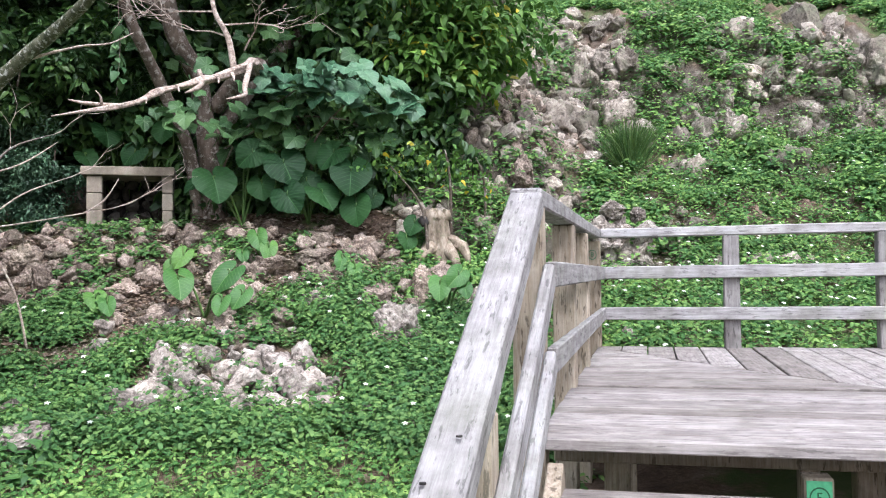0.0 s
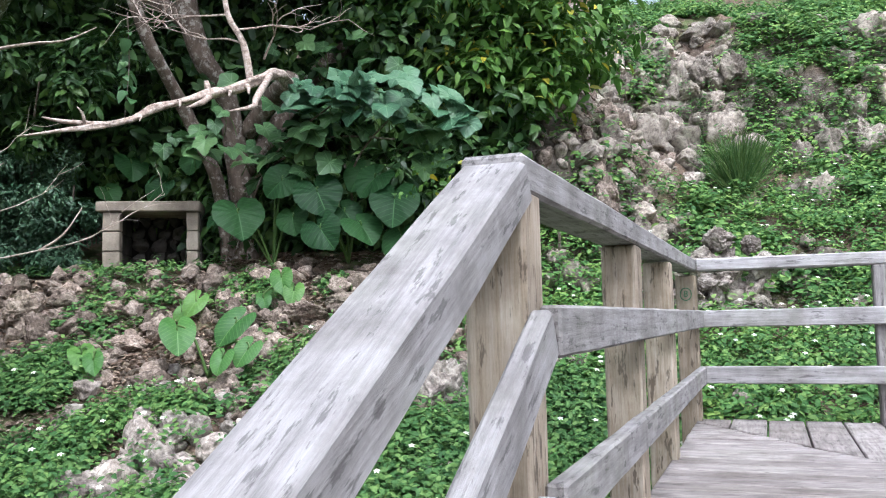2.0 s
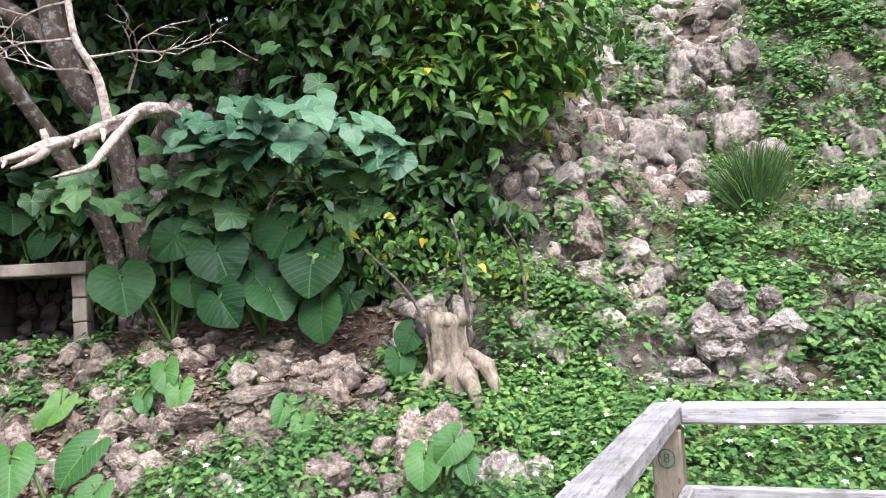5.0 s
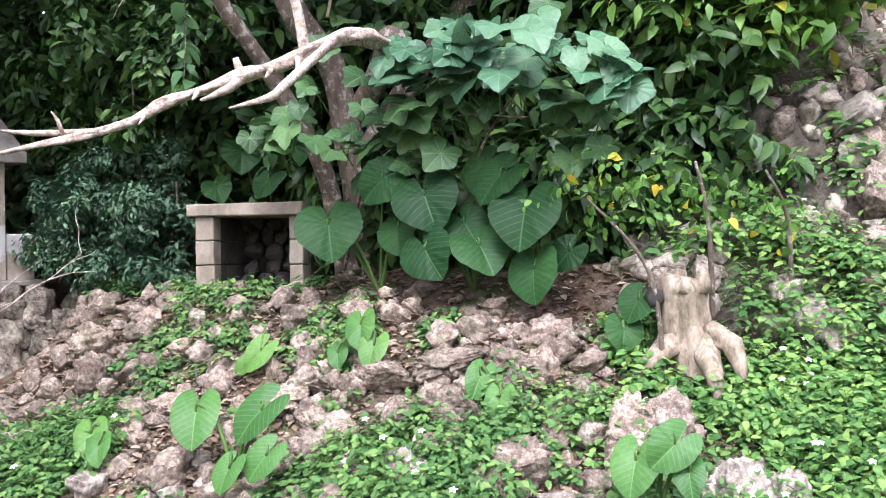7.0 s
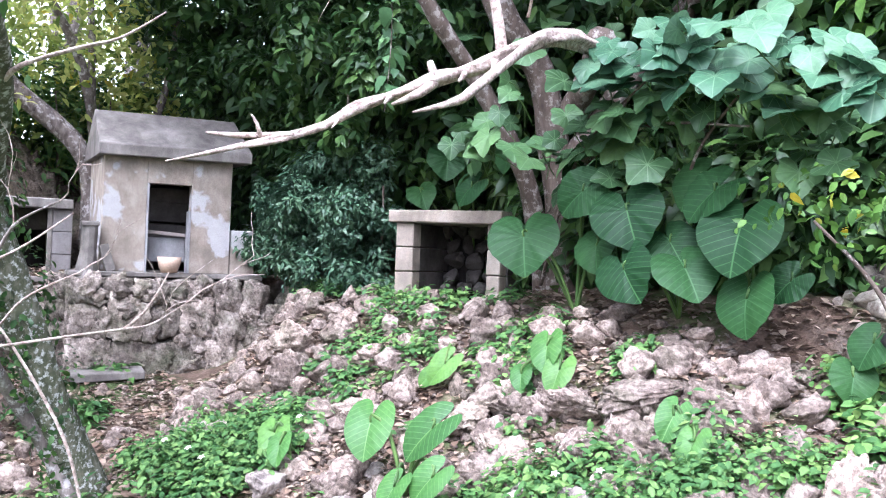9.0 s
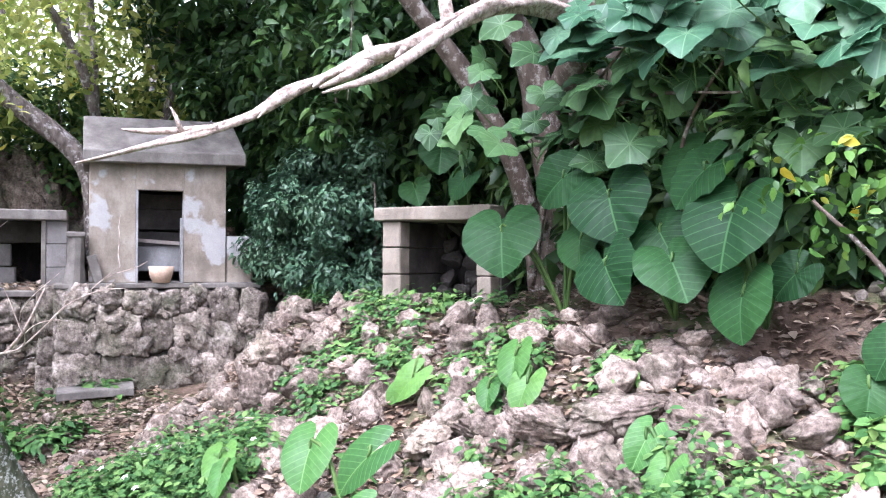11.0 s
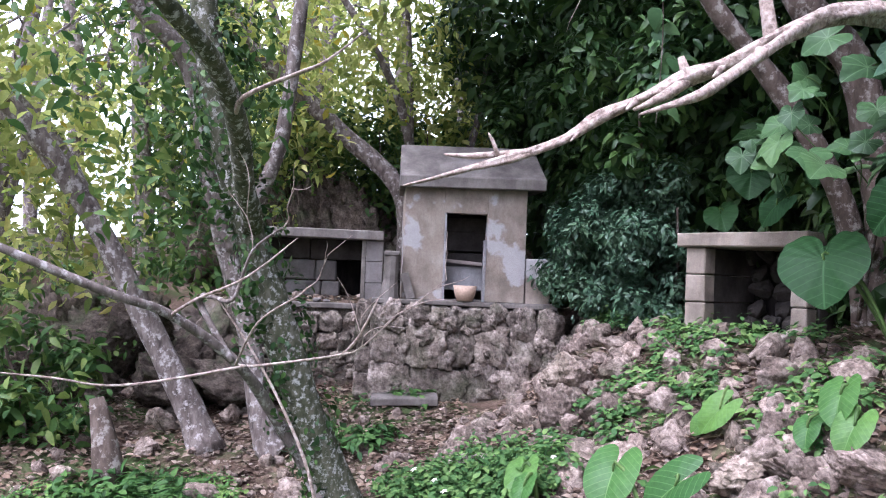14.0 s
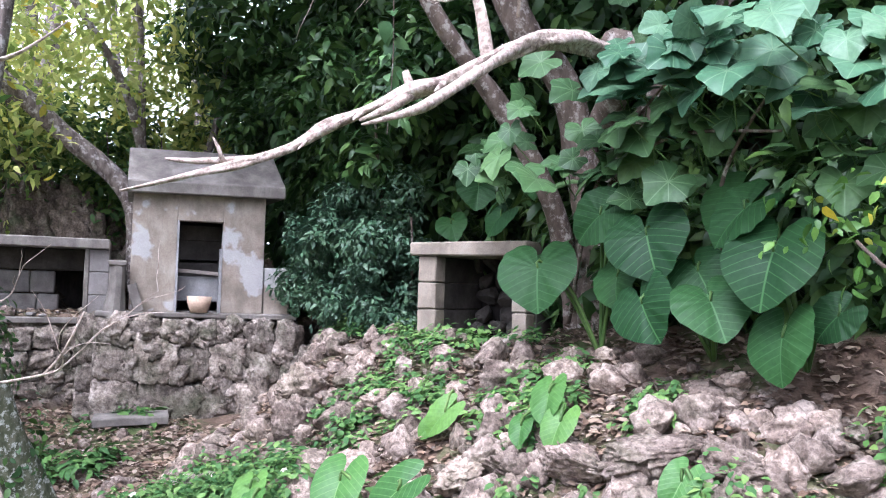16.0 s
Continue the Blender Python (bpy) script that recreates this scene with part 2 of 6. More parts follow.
def leaf_mat(name, a, b, c, gloss=0.45, through=0.25, yellow=0.0, veins=0.0):
    """Leaves: colour varies from leaf to leaf; some light goes through the blade."""
    mat = bpy.data.materials.new(name)
    nt, nd, lk, bs = links(mat)
    g = nd.new("ShaderNodeNewGeometry")
    r = ramp(nd, [(0.0, a), (0.5, b), (0.96 - yellow, c)] + ([(1.0 - yellow * 0.5, (0.42, 0.36, 0.04))] if yellow else []))
    oi = nd.new("ShaderNodeObjectInfo")
    two = nd.new("ShaderNodeMath")
    two.operation = "ADD"
    lk.new(g.outputs["Random Per Island"], two.inputs[0])
    lk.new(oi.outputs["Random"], two.inputs[1])
    one = nd.new("ShaderNodeMath")
    one.operation = "FRACT"
    lk.new(two.outputs[0], one.inputs[0])
    lk.new(one.outputs[0], r.inputs[0])
    n = tex(nd, lk, 1.3, 3, 0.6)
    rn = ramp(nd, [(0.3, (0.72, 0.78, 0.75)), (0.7, (1.2, 1.15, 1.0))])
    lk.new(n.outputs[0], rn.inputs[0])
    col = mix(nd, lk, 1.0, r.outputs[0], rn.outputs[0], "MULTIPLY")
    n2 = tex(nd, lk, 45.0, 4, 0.6)
    r2 = ramp(nd, [(0.3, (0.8, 0.82, 0.8)), (0.7, (1.12, 1.1, 1.05))])
    lk.new(n2.outputs[0], r2.inputs[0])
    col = mix(nd, lk, 1.0, col, r2.outputs[0], "MULTIPLY")
    lk.new(col, bs.inputs["Base Color"])
    bs.inputs["Roughness"].default_value = gloss
    bs.inputs["Specular IOR Level"].default_value = 0.25 - veins
    t = nd.new("ShaderNodeBsdfTranslucent")
    lk.new(col, t.inputs[0])
    m = nd.new("ShaderNodeMixShader")
    m.inputs[0].default_value = through
    lk.new(bs.outputs[0], m.inputs[1])
    lk.new(t.outputs[0], m.inputs[2])
    lk.new(m.outputs[0], nd["Material Output"].inputs[0])
    return mat


M_WEED = leaf_mat("weed_leaf", (0.045, 0.12, 0.036), (0.10, 0.215, 0.06), (0.22, 0.34, 0.10), 0.6, 0.35)
M_WEED_LOW = leaf_mat("weed_leaf_low", (0.045, 0.115, 0.038), (0.088, 0.185, 0.058), (0.17, 0.28, 0.09), 0.6, 0.35)
# darker copy of the weed leaf, tree shade put into its colour
M_WEED_DARK = leaf_mat("weed_leaf_shade_painted", (0.035, 0.09, 0.028), (0.055, 0.13, 0.035), (0.085, 0.17, 0.045), 0.55, 0.25)
M_TREE = leaf_mat("evergreen_leaf", (0.022, 0.052, 0.018), (0.040, 0.088, 0.026), (0.075, 0.135, 0.035), 0.42, 0.2)
M_BRIGHT = leaf_mat("bush_leaf", (0.05, 0.115, 0.024), (0.085, 0.18, 0.035), (0.13, 0.24, 0.05), 0.45, 0.3, 0.012)
M_SHRUB = leaf_mat("small_shrub_leaf", (0.032, 0.072, 0.042), (0.055, 0.11, 0.064), (0.09, 0.15, 0.09), 0.4, 0.15)
# one creeper leaf in two colours: sky sheen painted in, then shade painted in
M_VINE = leaf_mat("vine_leaf_lit", (0.036, 0.095, 0.055), (0.068, 0.155, 0.092), (0.125, 0.225, 0.145), 0.4, 0.25)
M_VINE_SHADE = leaf_mat("vine_leaf_shaded", (0.035, 0.08, 0.034), (0.06, 0.13, 0.052), (0.11, 0.2, 0.08), 0.45, 0.22)
M_TARO = leaf_mat("taro_leaf", (0.012, 0.04, 0.014), (0.018, 0.056, 0.018), (0.03, 0.08, 0.024), 0.5, 0.15, 0.0, 0.12)
M_YOUNG = leaf_mat("young_taro_leaf", (0.045, 0.125, 0.032), (0.065, 0.165, 0.04), (0.10, 0.21, 0.05), 0.45, 0.3)
# paler than real foliage: sun and backlight are put into the colour
M_FOREST = leaf_mat("wood_leaf_sun_painted", (0.16, 0.23, 0.055), (0.37, 0.42, 0.115), (0.56, 0.57, 0.22), 0.5, 0.6, 0.03)
M_UNDER = leaf_mat("undergrowth_leaf", (0.035, 0.085, 0.025), (0.07, 0.14, 0.035), (0.15, 0.21, 0.055), 0.5, 0.35)
M_YELLOW = leaf_mat("yellowed_leaf", (0.52, 0.40, 0.03), (0.62, 0.48, 0.04), (0.60, 0.38, 0.05), 0.5, 0.3)
M_DRY = leaf_mat("fallen_leaf", (0.10, 0.065, 0.05), (0.20, 0.14, 0.11), (0.33, 0.26, 0.22), 0.8, 0.1)
M_GRASS = leaf_mat("grass_blade", (0.055, 0.125, 0.04), (0.10, 0.185, 0.06), (0.18, 0.26, 0.09), 0.5, 0.3)
M_PETAL = leaf_mat("white_petal", (0.75, 0.75, 0.70), (0.8, 0.8, 0.76), (0.82, 0.82, 0.8), 0.6, 0.3)


def ground_mat():
    mat = bpy.data.materials.new("ground_soil")
    nt, nd, lk, bs = links(mat)
    n1 = tex(nd, lk, 3.0, 9, 0.7)
    r1 = ramp(nd, [(0.3, (0.055, 0.038, 0.028)), (0.5, (0.125, 0.092, 0.07)), (0.7, (0.23, 0.18, 0.145))])
    lk.new(n1.outputs[0], r1.inputs[0])
    n2 = tex(nd, lk, 38.0, 6, 0.65)
    r2 = ramp(nd, [(0.3, (0.55, 0.5, 0.45)), (0.7, (1.25, 1.2, 1.15))])
    lk.new(n2.outputs[0], r2.inputs[0])
    c = mix(nd, lk, 1.0, r1.outputs[0], r2.outputs[0], "MULTIPLY")
    n3 = tex(nd, lk, 1.4, 6, 0.65)
    r3 = ramp(nd, [(0.47, (0, 0, 0)), (0.58, (0.8, 0.8, 0.8))])
    lk.new(n3.outputs[0], r3.inputs[0])
    c = mix(nd, lk, r3.outputs[0], c, (0.06, 0.095, 0.03))
    # bare limestone where the ground is steep
    g = nd.new("ShaderNodeNewGeometry")
    sep = nd.new("ShaderNodeSeparateXYZ")
    lk.new(g.outputs["Normal"], sep.inputs[0])
    r4 = ramp(nd, [(0.45, (1, 1, 1)), (0.7, (0, 0, 0))])
    lk.new(sep.outputs[2], r4.inputs[0])
    n5 = tex(nd, lk, 5.0, 9, 0.7)
    r5 = ramp(nd, [(0.35, (0.045, 0.036, 0.028)), (0.52, (0.13, 0.11, 0.09)), (0.7, (0.32, 0.285, 0.25))])
    lk.new(n5.outputs[0], r5.inputs[0])
    c = mix(nd, lk, r4.outputs[0], c, r5.outputs[0])
    lk.new(c, bs.inputs["Base Color"])
    bs.inputs["Roughness"].default_value = 1.0
    bs.inputs["Specular IOR Level"].default_value = 0.1
    bump(nd, lk, bs, n2.outputs[0], 0.8, 0.03)
    return mat


M_GROUND = ground_mat()


def flat_mat(name, col, rough=0.8):
    mat = bpy.data.materials.new(name)
    nt, nd, lk, bs = links(mat)
    n = tex(nd, lk, 60, 4, 0.6)
    r = ramp(nd, [(0.3, tuple(v * 0.7 for v in col)), (0.7, col)])
    lk.new(n.outputs[0], r.inputs[0])
    lk.new(r.outputs[0], bs.inputs["Base Color"])
    bs.inputs["Roughness"].default_value = rough
    return mat


M_GREENPAINT = flat_mat("green_paint", (0.10, 0.42, 0.20))
M_INK = flat_mat("dark_green_ink", (0.02, 0.10, 0.04))
M_CLAY = flat_mat("clay_bowl", (0.55, 0.40, 0.29))
M_LATH = flat_mat("old_lath", (0.28, 0.24, 0.21))


# ---- building helpers ----
def thing(name, at, label, category, group="", kind=""):
    ob = new(name)
    ob.location = at
    ob.empty_display_size = 0.1
    return tagged(ob, label, category, group, kind)


def hang(ob, parent):
    """Hang ob, whose mesh is in world metres, under parent."""
    ob.parent = parent
    if parent.type == "EMPTY":
        ob.matrix_parent_inverse = Matrix.Translation(parent.location).inverted()
    return ob


def part(name, bm, material, parent, label="", smooth=False):
    me = bpy.data.meshes.new(name)
    bm.to_mesh(me)
    bm.free()
    me.materials.append(material)
    if smooth:
        me.polygons.foreach_set("use_smooth", [True] * len(me.polygons))
    ob = new(name, me)
    if parent is not None:
        hang(ob, parent)
    return tagged(ob, label)


def np_mesh(name, verts, faces, material, smooth=False):
    """A mesh from arrays: verts (n, 3), faces (m, k)."""
    me = bpy.data.meshes.new(name)
    verts, faces = np.asarray(verts, dtype=np.float32), np.asarray(faces, dtype=np.int32)
    k = faces.shape[1]
    me.vertices.add(len(verts))
    me.vertices.foreach_set("co", verts.ravel())
    me.loops.add(faces.size)
    me.loops.foreach_set("vertex_index", faces.ravel())
    me.polygons.add(len(faces))
    me.polygons.foreach_set("loop_start", np.arange(0, faces.size, k, dtype=np.int32))
    if smooth:
        me.polygons.foreach_set("use_smooth", np.ones(len(faces), dtype=bool))
    me.update(calc_edges=True)
    me.materials.append(material)
    return me


def box(bm, size, m, bev=0.006):
    g = bmesh.ops.create_cube(bm, size=1.0, matrix=m @ Matrix.Diagonal((*size, 1)))
    if bev:
        edges = list({e for v in g["verts"] for e in v.link_edges})
        bmesh.ops.bevel(bm, geom=edges, offset=bev, segments=1, affect="EDGES")


def box_part(name, size, m, material, parent, label="", bev=0.006, rough=0.0):
    bm = bmesh.new()
    box(bm, size, m, bev)
    if rough:
        bmesh.ops.subdivide_edges(bm, edges=[e for e in bm.edges if e.calc_length() > 0.08], cuts=3, use_grid_fill=True)
        for v in bm.verts:
            v.co += noise.noise_vector(v.co * 9) * rough
    return part(name, bm, material, parent, label)


def beam(name, p, q, width, height, material, parent, label="", bev=0.006, wob=0.0):
    """A timber from p to q (the middle of its section), width level, height upright."""
    p, q = Vector(p), Vector(q)
    d = q - p
    m = Matrix.Translation((p + q) / 2) @ d.to_track_quat("Y", "Z").to_matrix().to_4x4()
    bm = bmesh.new()
    box(bm, (width, d.length, height), m, bev)
    if wob:
        long_edges = [e for e in bm.edges if e.calc_length() > d.length * 0.8]
        bmesh.ops.subdivide_edges(bm, edges=long_edges, cuts=max(3, int(d.length / 0.12)))
        for v in bm.verts:
            v.co += noise.noise_vector(v.co * 4) * wob
    return part(name, bm, material, parent, label)


def tube(bm, pts, radii, sides=9, rough=0.12, seed=0.0, cap=True):
    """A limb along pts; an uneven, closed tube."""
    pts = [Vector(p) for p in pts]
    # smooth the line
    line, rad = [], []
    n = len(pts)
    for i in range(n - 1):
        p0, p1, p2, p3 = pts[max(i - 1, 0)], pts[i], pts[i + 1], pts[min(i + 2, n - 1)]
        steps = max(2, int((p2 - p1).length / max(0.06, radii[i] * 1.2)))
        steps = min(steps, 14)
        for s in range(steps):
            t = s / steps
            line.append(0.5 * (2 * p1 + (p2 - p0) * t + (2 * p0 - 5 * p1 + 4 * p2 - p3) * t * t + (3 * p1 - p0 - 3 * p2 + p3) * t ** 3))
            rad.append(radii[i] + (radii[i + 1] - radii[i]) * t)
    line.append(pts[-1])
    rad.append(radii[-1])
    rings = []
    side = None
    for i, p in enumerate(line):
        d = (line[min(i + 1, len(line) - 1)] - line[max(i - 1, 0)]).normalized()
        if side is None:
            side = d.orthogonal().normalized()
        side = (side - d * side.dot(d)).normalized()
        up = d.cross(side)
        ring = []
        for k in range(sides):
            a = 2 * math.pi * k / sides
            o = side * math.cos(a) + up * math.sin(a)
            r = rad[i] * (1 + rough * 2 * noise.noise(Vector((p.x * 3 + seed, p.y * 3, p.z * 3)) + o * 1.6))
            ring.append(bm.verts.new(p + o * r))
        rings.append(ring)
    for a, b in zip(rings, rings[1:]):
        for k in range(sides):
            bm.faces.new((a[k], a[(k + 1) % sides], b[(k + 1) % sides], b[k]))
    if cap:
        bm.faces.new(rings[0][::-1])
        bm.faces.new(rings[-1])


def limb(name, pts, radii, material, parent, label="", sides=9, rough=0.12):
    bm = bmesh.new()
    tube(bm, pts, radii, sides, rough)
    return part(name, bm, material, parent, label, True)


# leaf outlines: points from base to tip, (half width, along, lift)
def blade(profile, fold=0.25):
    """A leaf of two rows of quads folded on its midrib. profile: (along, half width, drop)."""
    v, f = [], []
    for y, w, z in profile:
        v += [(-w, y, z + w * fold), (0, y, z), (w, y, z + w * fold)]
    for i in range(len(profile) - 1):
        a = 3 * i
        f += [(a, a + 1, a + 4, a + 3), (a + 1, a + 2, a + 5, a + 4)]
    return np.array(v), np.array(f)


LANCE = blade([(0, 0.02, 0), (0.3, 0.2, 0.03), (0.65, 0.17, 0.0), (1, 0.01, -0.14)])
OVAL = blade([(0, 0.03, 0), (0.25, 0.27, 0.02), (0.65, 0.26, 0.0), (1, 0.02, -0.1)])
HEARTLET = blade([(-0.08, 0.22, 0), (0.12, 0.4, 0.02), (0.55, 0.3, 0.0), (1, 0.02, -0.14)], 0.15)
GRASS_BLADE = blade([(0, 0.006, 0), (0.38, 0.008, 0.04), (0.68, 0.007, 0.13), (0.9, 0.005, 0.28), (0.98, 0.001, 0.46)], 0.4)


def rotations(normal, heading):
    """Rotation matrices (n, 3, 3): z to normal, y turned by heading about it."""
    nz = normal / np.linalg.norm(normal, axis=1, keepdims=True)
    ref = np.where(np.abs(nz[:, 2:3]) < 0.9, np.array([[0.0, 0, 1]]), np.array([[1.0, 0, 0]]))
    a = np.cross(ref, nz)
    a /= np.linalg.norm(a, axis=1, keepdims=True)
    b = np.cross(nz, a)
    c, s = np.cos(heading)[:, None], np.sin(heading)[:, None]
    y = b * c + a * s
    x = np.cross(y, nz)
    return np.stack([x, y, nz], axis=2)


def cloud(name, template, at, normal, heading, size, material, smooth=False):
    tv, tf = template
    R = rotations(normal, heading)
    v = np.einsum("nij,kj->nki", R, tv) * size[:, None, None] + at[:, None, :]
    f = tf[None] + (np.arange(len(at)) * len(tv))[:, None, None]
    return np_mesh(name, v.reshape(-1, 3), f.reshape(-1, tf.shape[1]), material, smooth)


RNG = np.random.default_rng(7)


def unit(n):
    v = RNG.normal(size=(n, 3))
    return v / np.linalg.norm(v, axis=1, keepdims=True)


def smooth01(a, b, x):
    """0 at a, 1 at b, smooth between; a may lie above b."""
    t = np.clip((x - a) / (b - a), 0, 1)
    return t * t * (3 - 2 * t)


# ---- ground ----
FRONT_S = ([-30, -8, -4, -2.3, -1.5, -1.0, -0.1, 0.6, 1.1, 2.4, 2.9, 4.2, 6, 9], [14, 7.6, 5.4, 4.3, 3.55, 2.45, 2.15, 1.76, 1.38, 0.82, 0.55, 0.2, 0.0, 0.0])
LEFT_S = ([-40, -10, -4, -2.4, -1.9, -0.3, -0.2, 0.3, 1.2, 2.2, 4, 6.5], [2.6, 2.9, 3.0, 2.8, 2.2, 2.16, 1.3, 1.26, 1.12, 1.02, 0.62, 0.05])
RIGHT_Y = ([0, 4, 6, 7.2, 8, 10.2, 12, 12.9, 13.5, 14.2, 18, 26, 60, 300], [0, 0.0, 0.25, 0.5, 0.82, 1.62, 2.65, 3.3, 4.5, 5.3, 7.0, 10.2, 22, 60])


def ground_height(x, y):
    """The lie of the land, before its small unevenness."""
    x, y = np.asarray(x, float), np.asarray(y, float)
    front = np.interp(9.7 - y, *FRONT_S)
    out, along = (x + 6.72) * 0.947 - (y - 8.98) * 0.322, (x + 6.72) * 0.322 + (y - 8.98) * 0.947
    sharp = np.interp(out + 0.72 * smooth01(-0.75, -0.95, along), *LEFT_S)
    soft = np.interp(out + 0.7, [-40, -10, -4, -1.2, 1.2, 2.6, 4, 6.5], [3.0, 3.0, 2.8, 2.3, 1.25, 1.02, 0.62, 0.05])
    left = soft + (sharp - soft) * smooth01(-3.3, -2.5, along)
    w = smooth01(-1.2, 0.5, (9.7 - y) - out)
    z = front * (1 - w) + np.minimum(left, front + w * 9) * w
    # the flat seat of the shrine
    r = np.interp(y, *RIGHT_Y)
    k = smooth01(0.0, 2.2, x + 1.6 - 1.5 * smooth01(9.8, 10.4, y))
    z = z * (1 - k) + r * k
    seat = smooth01(0.3, 0.0, np.maximum(np.abs(out + 1.2) - 0.9 + 0.45 * smooth01(-0.75, -0.95, along), np.abs(along + 0.7) - 1.68))
    z = z * (1 - seat) + 2.16 * seat
    tomb = smooth01(0.35, 0.0, np.maximum(np.abs(x + 3.95) - 0.5, np.abs(y - 10.1) - 0.5))
    # the mound at the foot of the leaning tree
    z = z + 0.24 * np.exp(-((x + 4.25) ** 2 + (y - 7.1) ** 2) / 0.45)
    return z * (1 - tomb) + 2.1 * tomb


def relief(x, y):
    p = Vector((x, y, 0))
    z = 0.05 * noise.noise(p * 1.1) + 0.03 * noise.noise(p * 3.1) + 0.016 * noise.noise(p * 8)
    if y > 9.9 and x > -1.5:
        k = min(1.0, (y - 9.9) / 1.5) * min(1.0, (x + 1.5))
        z += k * (0.55 * (0.4 - abs(noise.noise(p * 0.9))) + 0.4 * (0.4 - abs(noise.noise(p * 2.1))) + 0.2 * (0.4 - abs(noise.noise(p * 4.7))) + 0.1 * noise.noise(p * 9.5))
    if x < -6.6 and 6.6 < y < 10:
        z *= 0.3
    return z


def ground_at(x, y):
    return float(ground_height(x, y)) + relief(x, y)


def axis(lo, hi, step):
    core = np.arange(lo, hi, step)
    out = step * 1.35 ** np.arange(1, 26)
    far = np.cumsum(out)
    far = far[far < 900]
    return np.concatenate([lo - far[::-1], core, core[-1] + far])


def build_ground():
    xs, ys = axis(-9.0, 7.5, 0.075), axis(0.5, 16.5, 0.075)
    gx, gy = np.meshgrid(xs, ys)
    gz = ground_height(gx, gy)
    flat = np.array([relief(a, b) for a, b in zip(gx.ravel(), gy.ravel())]).reshape(gz.shape)
    v = np.stack([gx.ravel(), gy.ravel(), (gz + flat).ravel()], axis=1)
    nx, ny = len(xs), len(ys)
    i = (np.arange(ny - 1)[:, None] * nx + np.arange(nx - 1)[None]).ravel()
    f = np.stack([i, i + 1, i + nx + 1, i + nx], axis=1)
    ob = new("ground", np_mesh("ground", v, f, M_GROUND, True))
    tagged(ob, "brown stony soil hillside with leaf litter and bare limestone", "ground", kind="structure")


build_ground()


def build_backdrop():
    """Bright haze and cloud beyond the wood, a hundred metres off."""
    mat = bpy.data.materials.new("bright_haze")
    mat.use_nodes = True
    nd, lk = mat.node_tree.nodes, mat.node_tree.links
    nd.remove(nd["Principled BSDF"])
    e = nd.new("ShaderNodeEmission")
    n = tex(nd, lk, 0.03, 4, 0.5)
    r = ramp(nd, [(0.3, (0.86, 0.9, 0.94)), (0.7, (1.0, 1.0, 0.98))])
    lk.new(n.outputs[0], r.inputs[0])
    lk.new(r.outputs[0], e.inputs[0])
    e.inputs[1].default_value = 2.4
    lk.new(e.outputs[0], nd["Material Output"].inputs[0])
    v, f = [], []
    for k in range(25):
        a = radians(120 + 5 * k)
        for z in (-10, 70):
            v.append((110 * math.cos(a), 110 * math.sin(a), z))
        if k:
            f.append((2 * k - 2, 2 * k, 2 * k + 1, 2 * k - 1))
    tagged(new("backdrop", np_mesh("backdrop", v, f, mat)), "bright white hazy sky beyond the wood", "sky", kind="structure")


build_backdrop()


# ---- timber deck with its steps and rails ----
O, U, V = Vector((0.25, 3.2, 0)), Vector((0.977, -0.2155, 0)), Vector((0.2155, 0.977, 0))
DECK, RAIL = 0.94, 1.885
TURN_DECK = Matrix.Rotation(math.atan2(U.y, U.x), 4, "Z")


def dk(a, b, z=0.0):
    return O + U * a + V * b + Vector((0, 0, z))


def deck_box(name, a, b, z, size, material, parent, label="", bev=0.006, rough=0.0):
    return box_part(name, size, Matrix.Translation(dk(a, b, z)) @ TURN_DECK, material, parent, label, bev, rough)


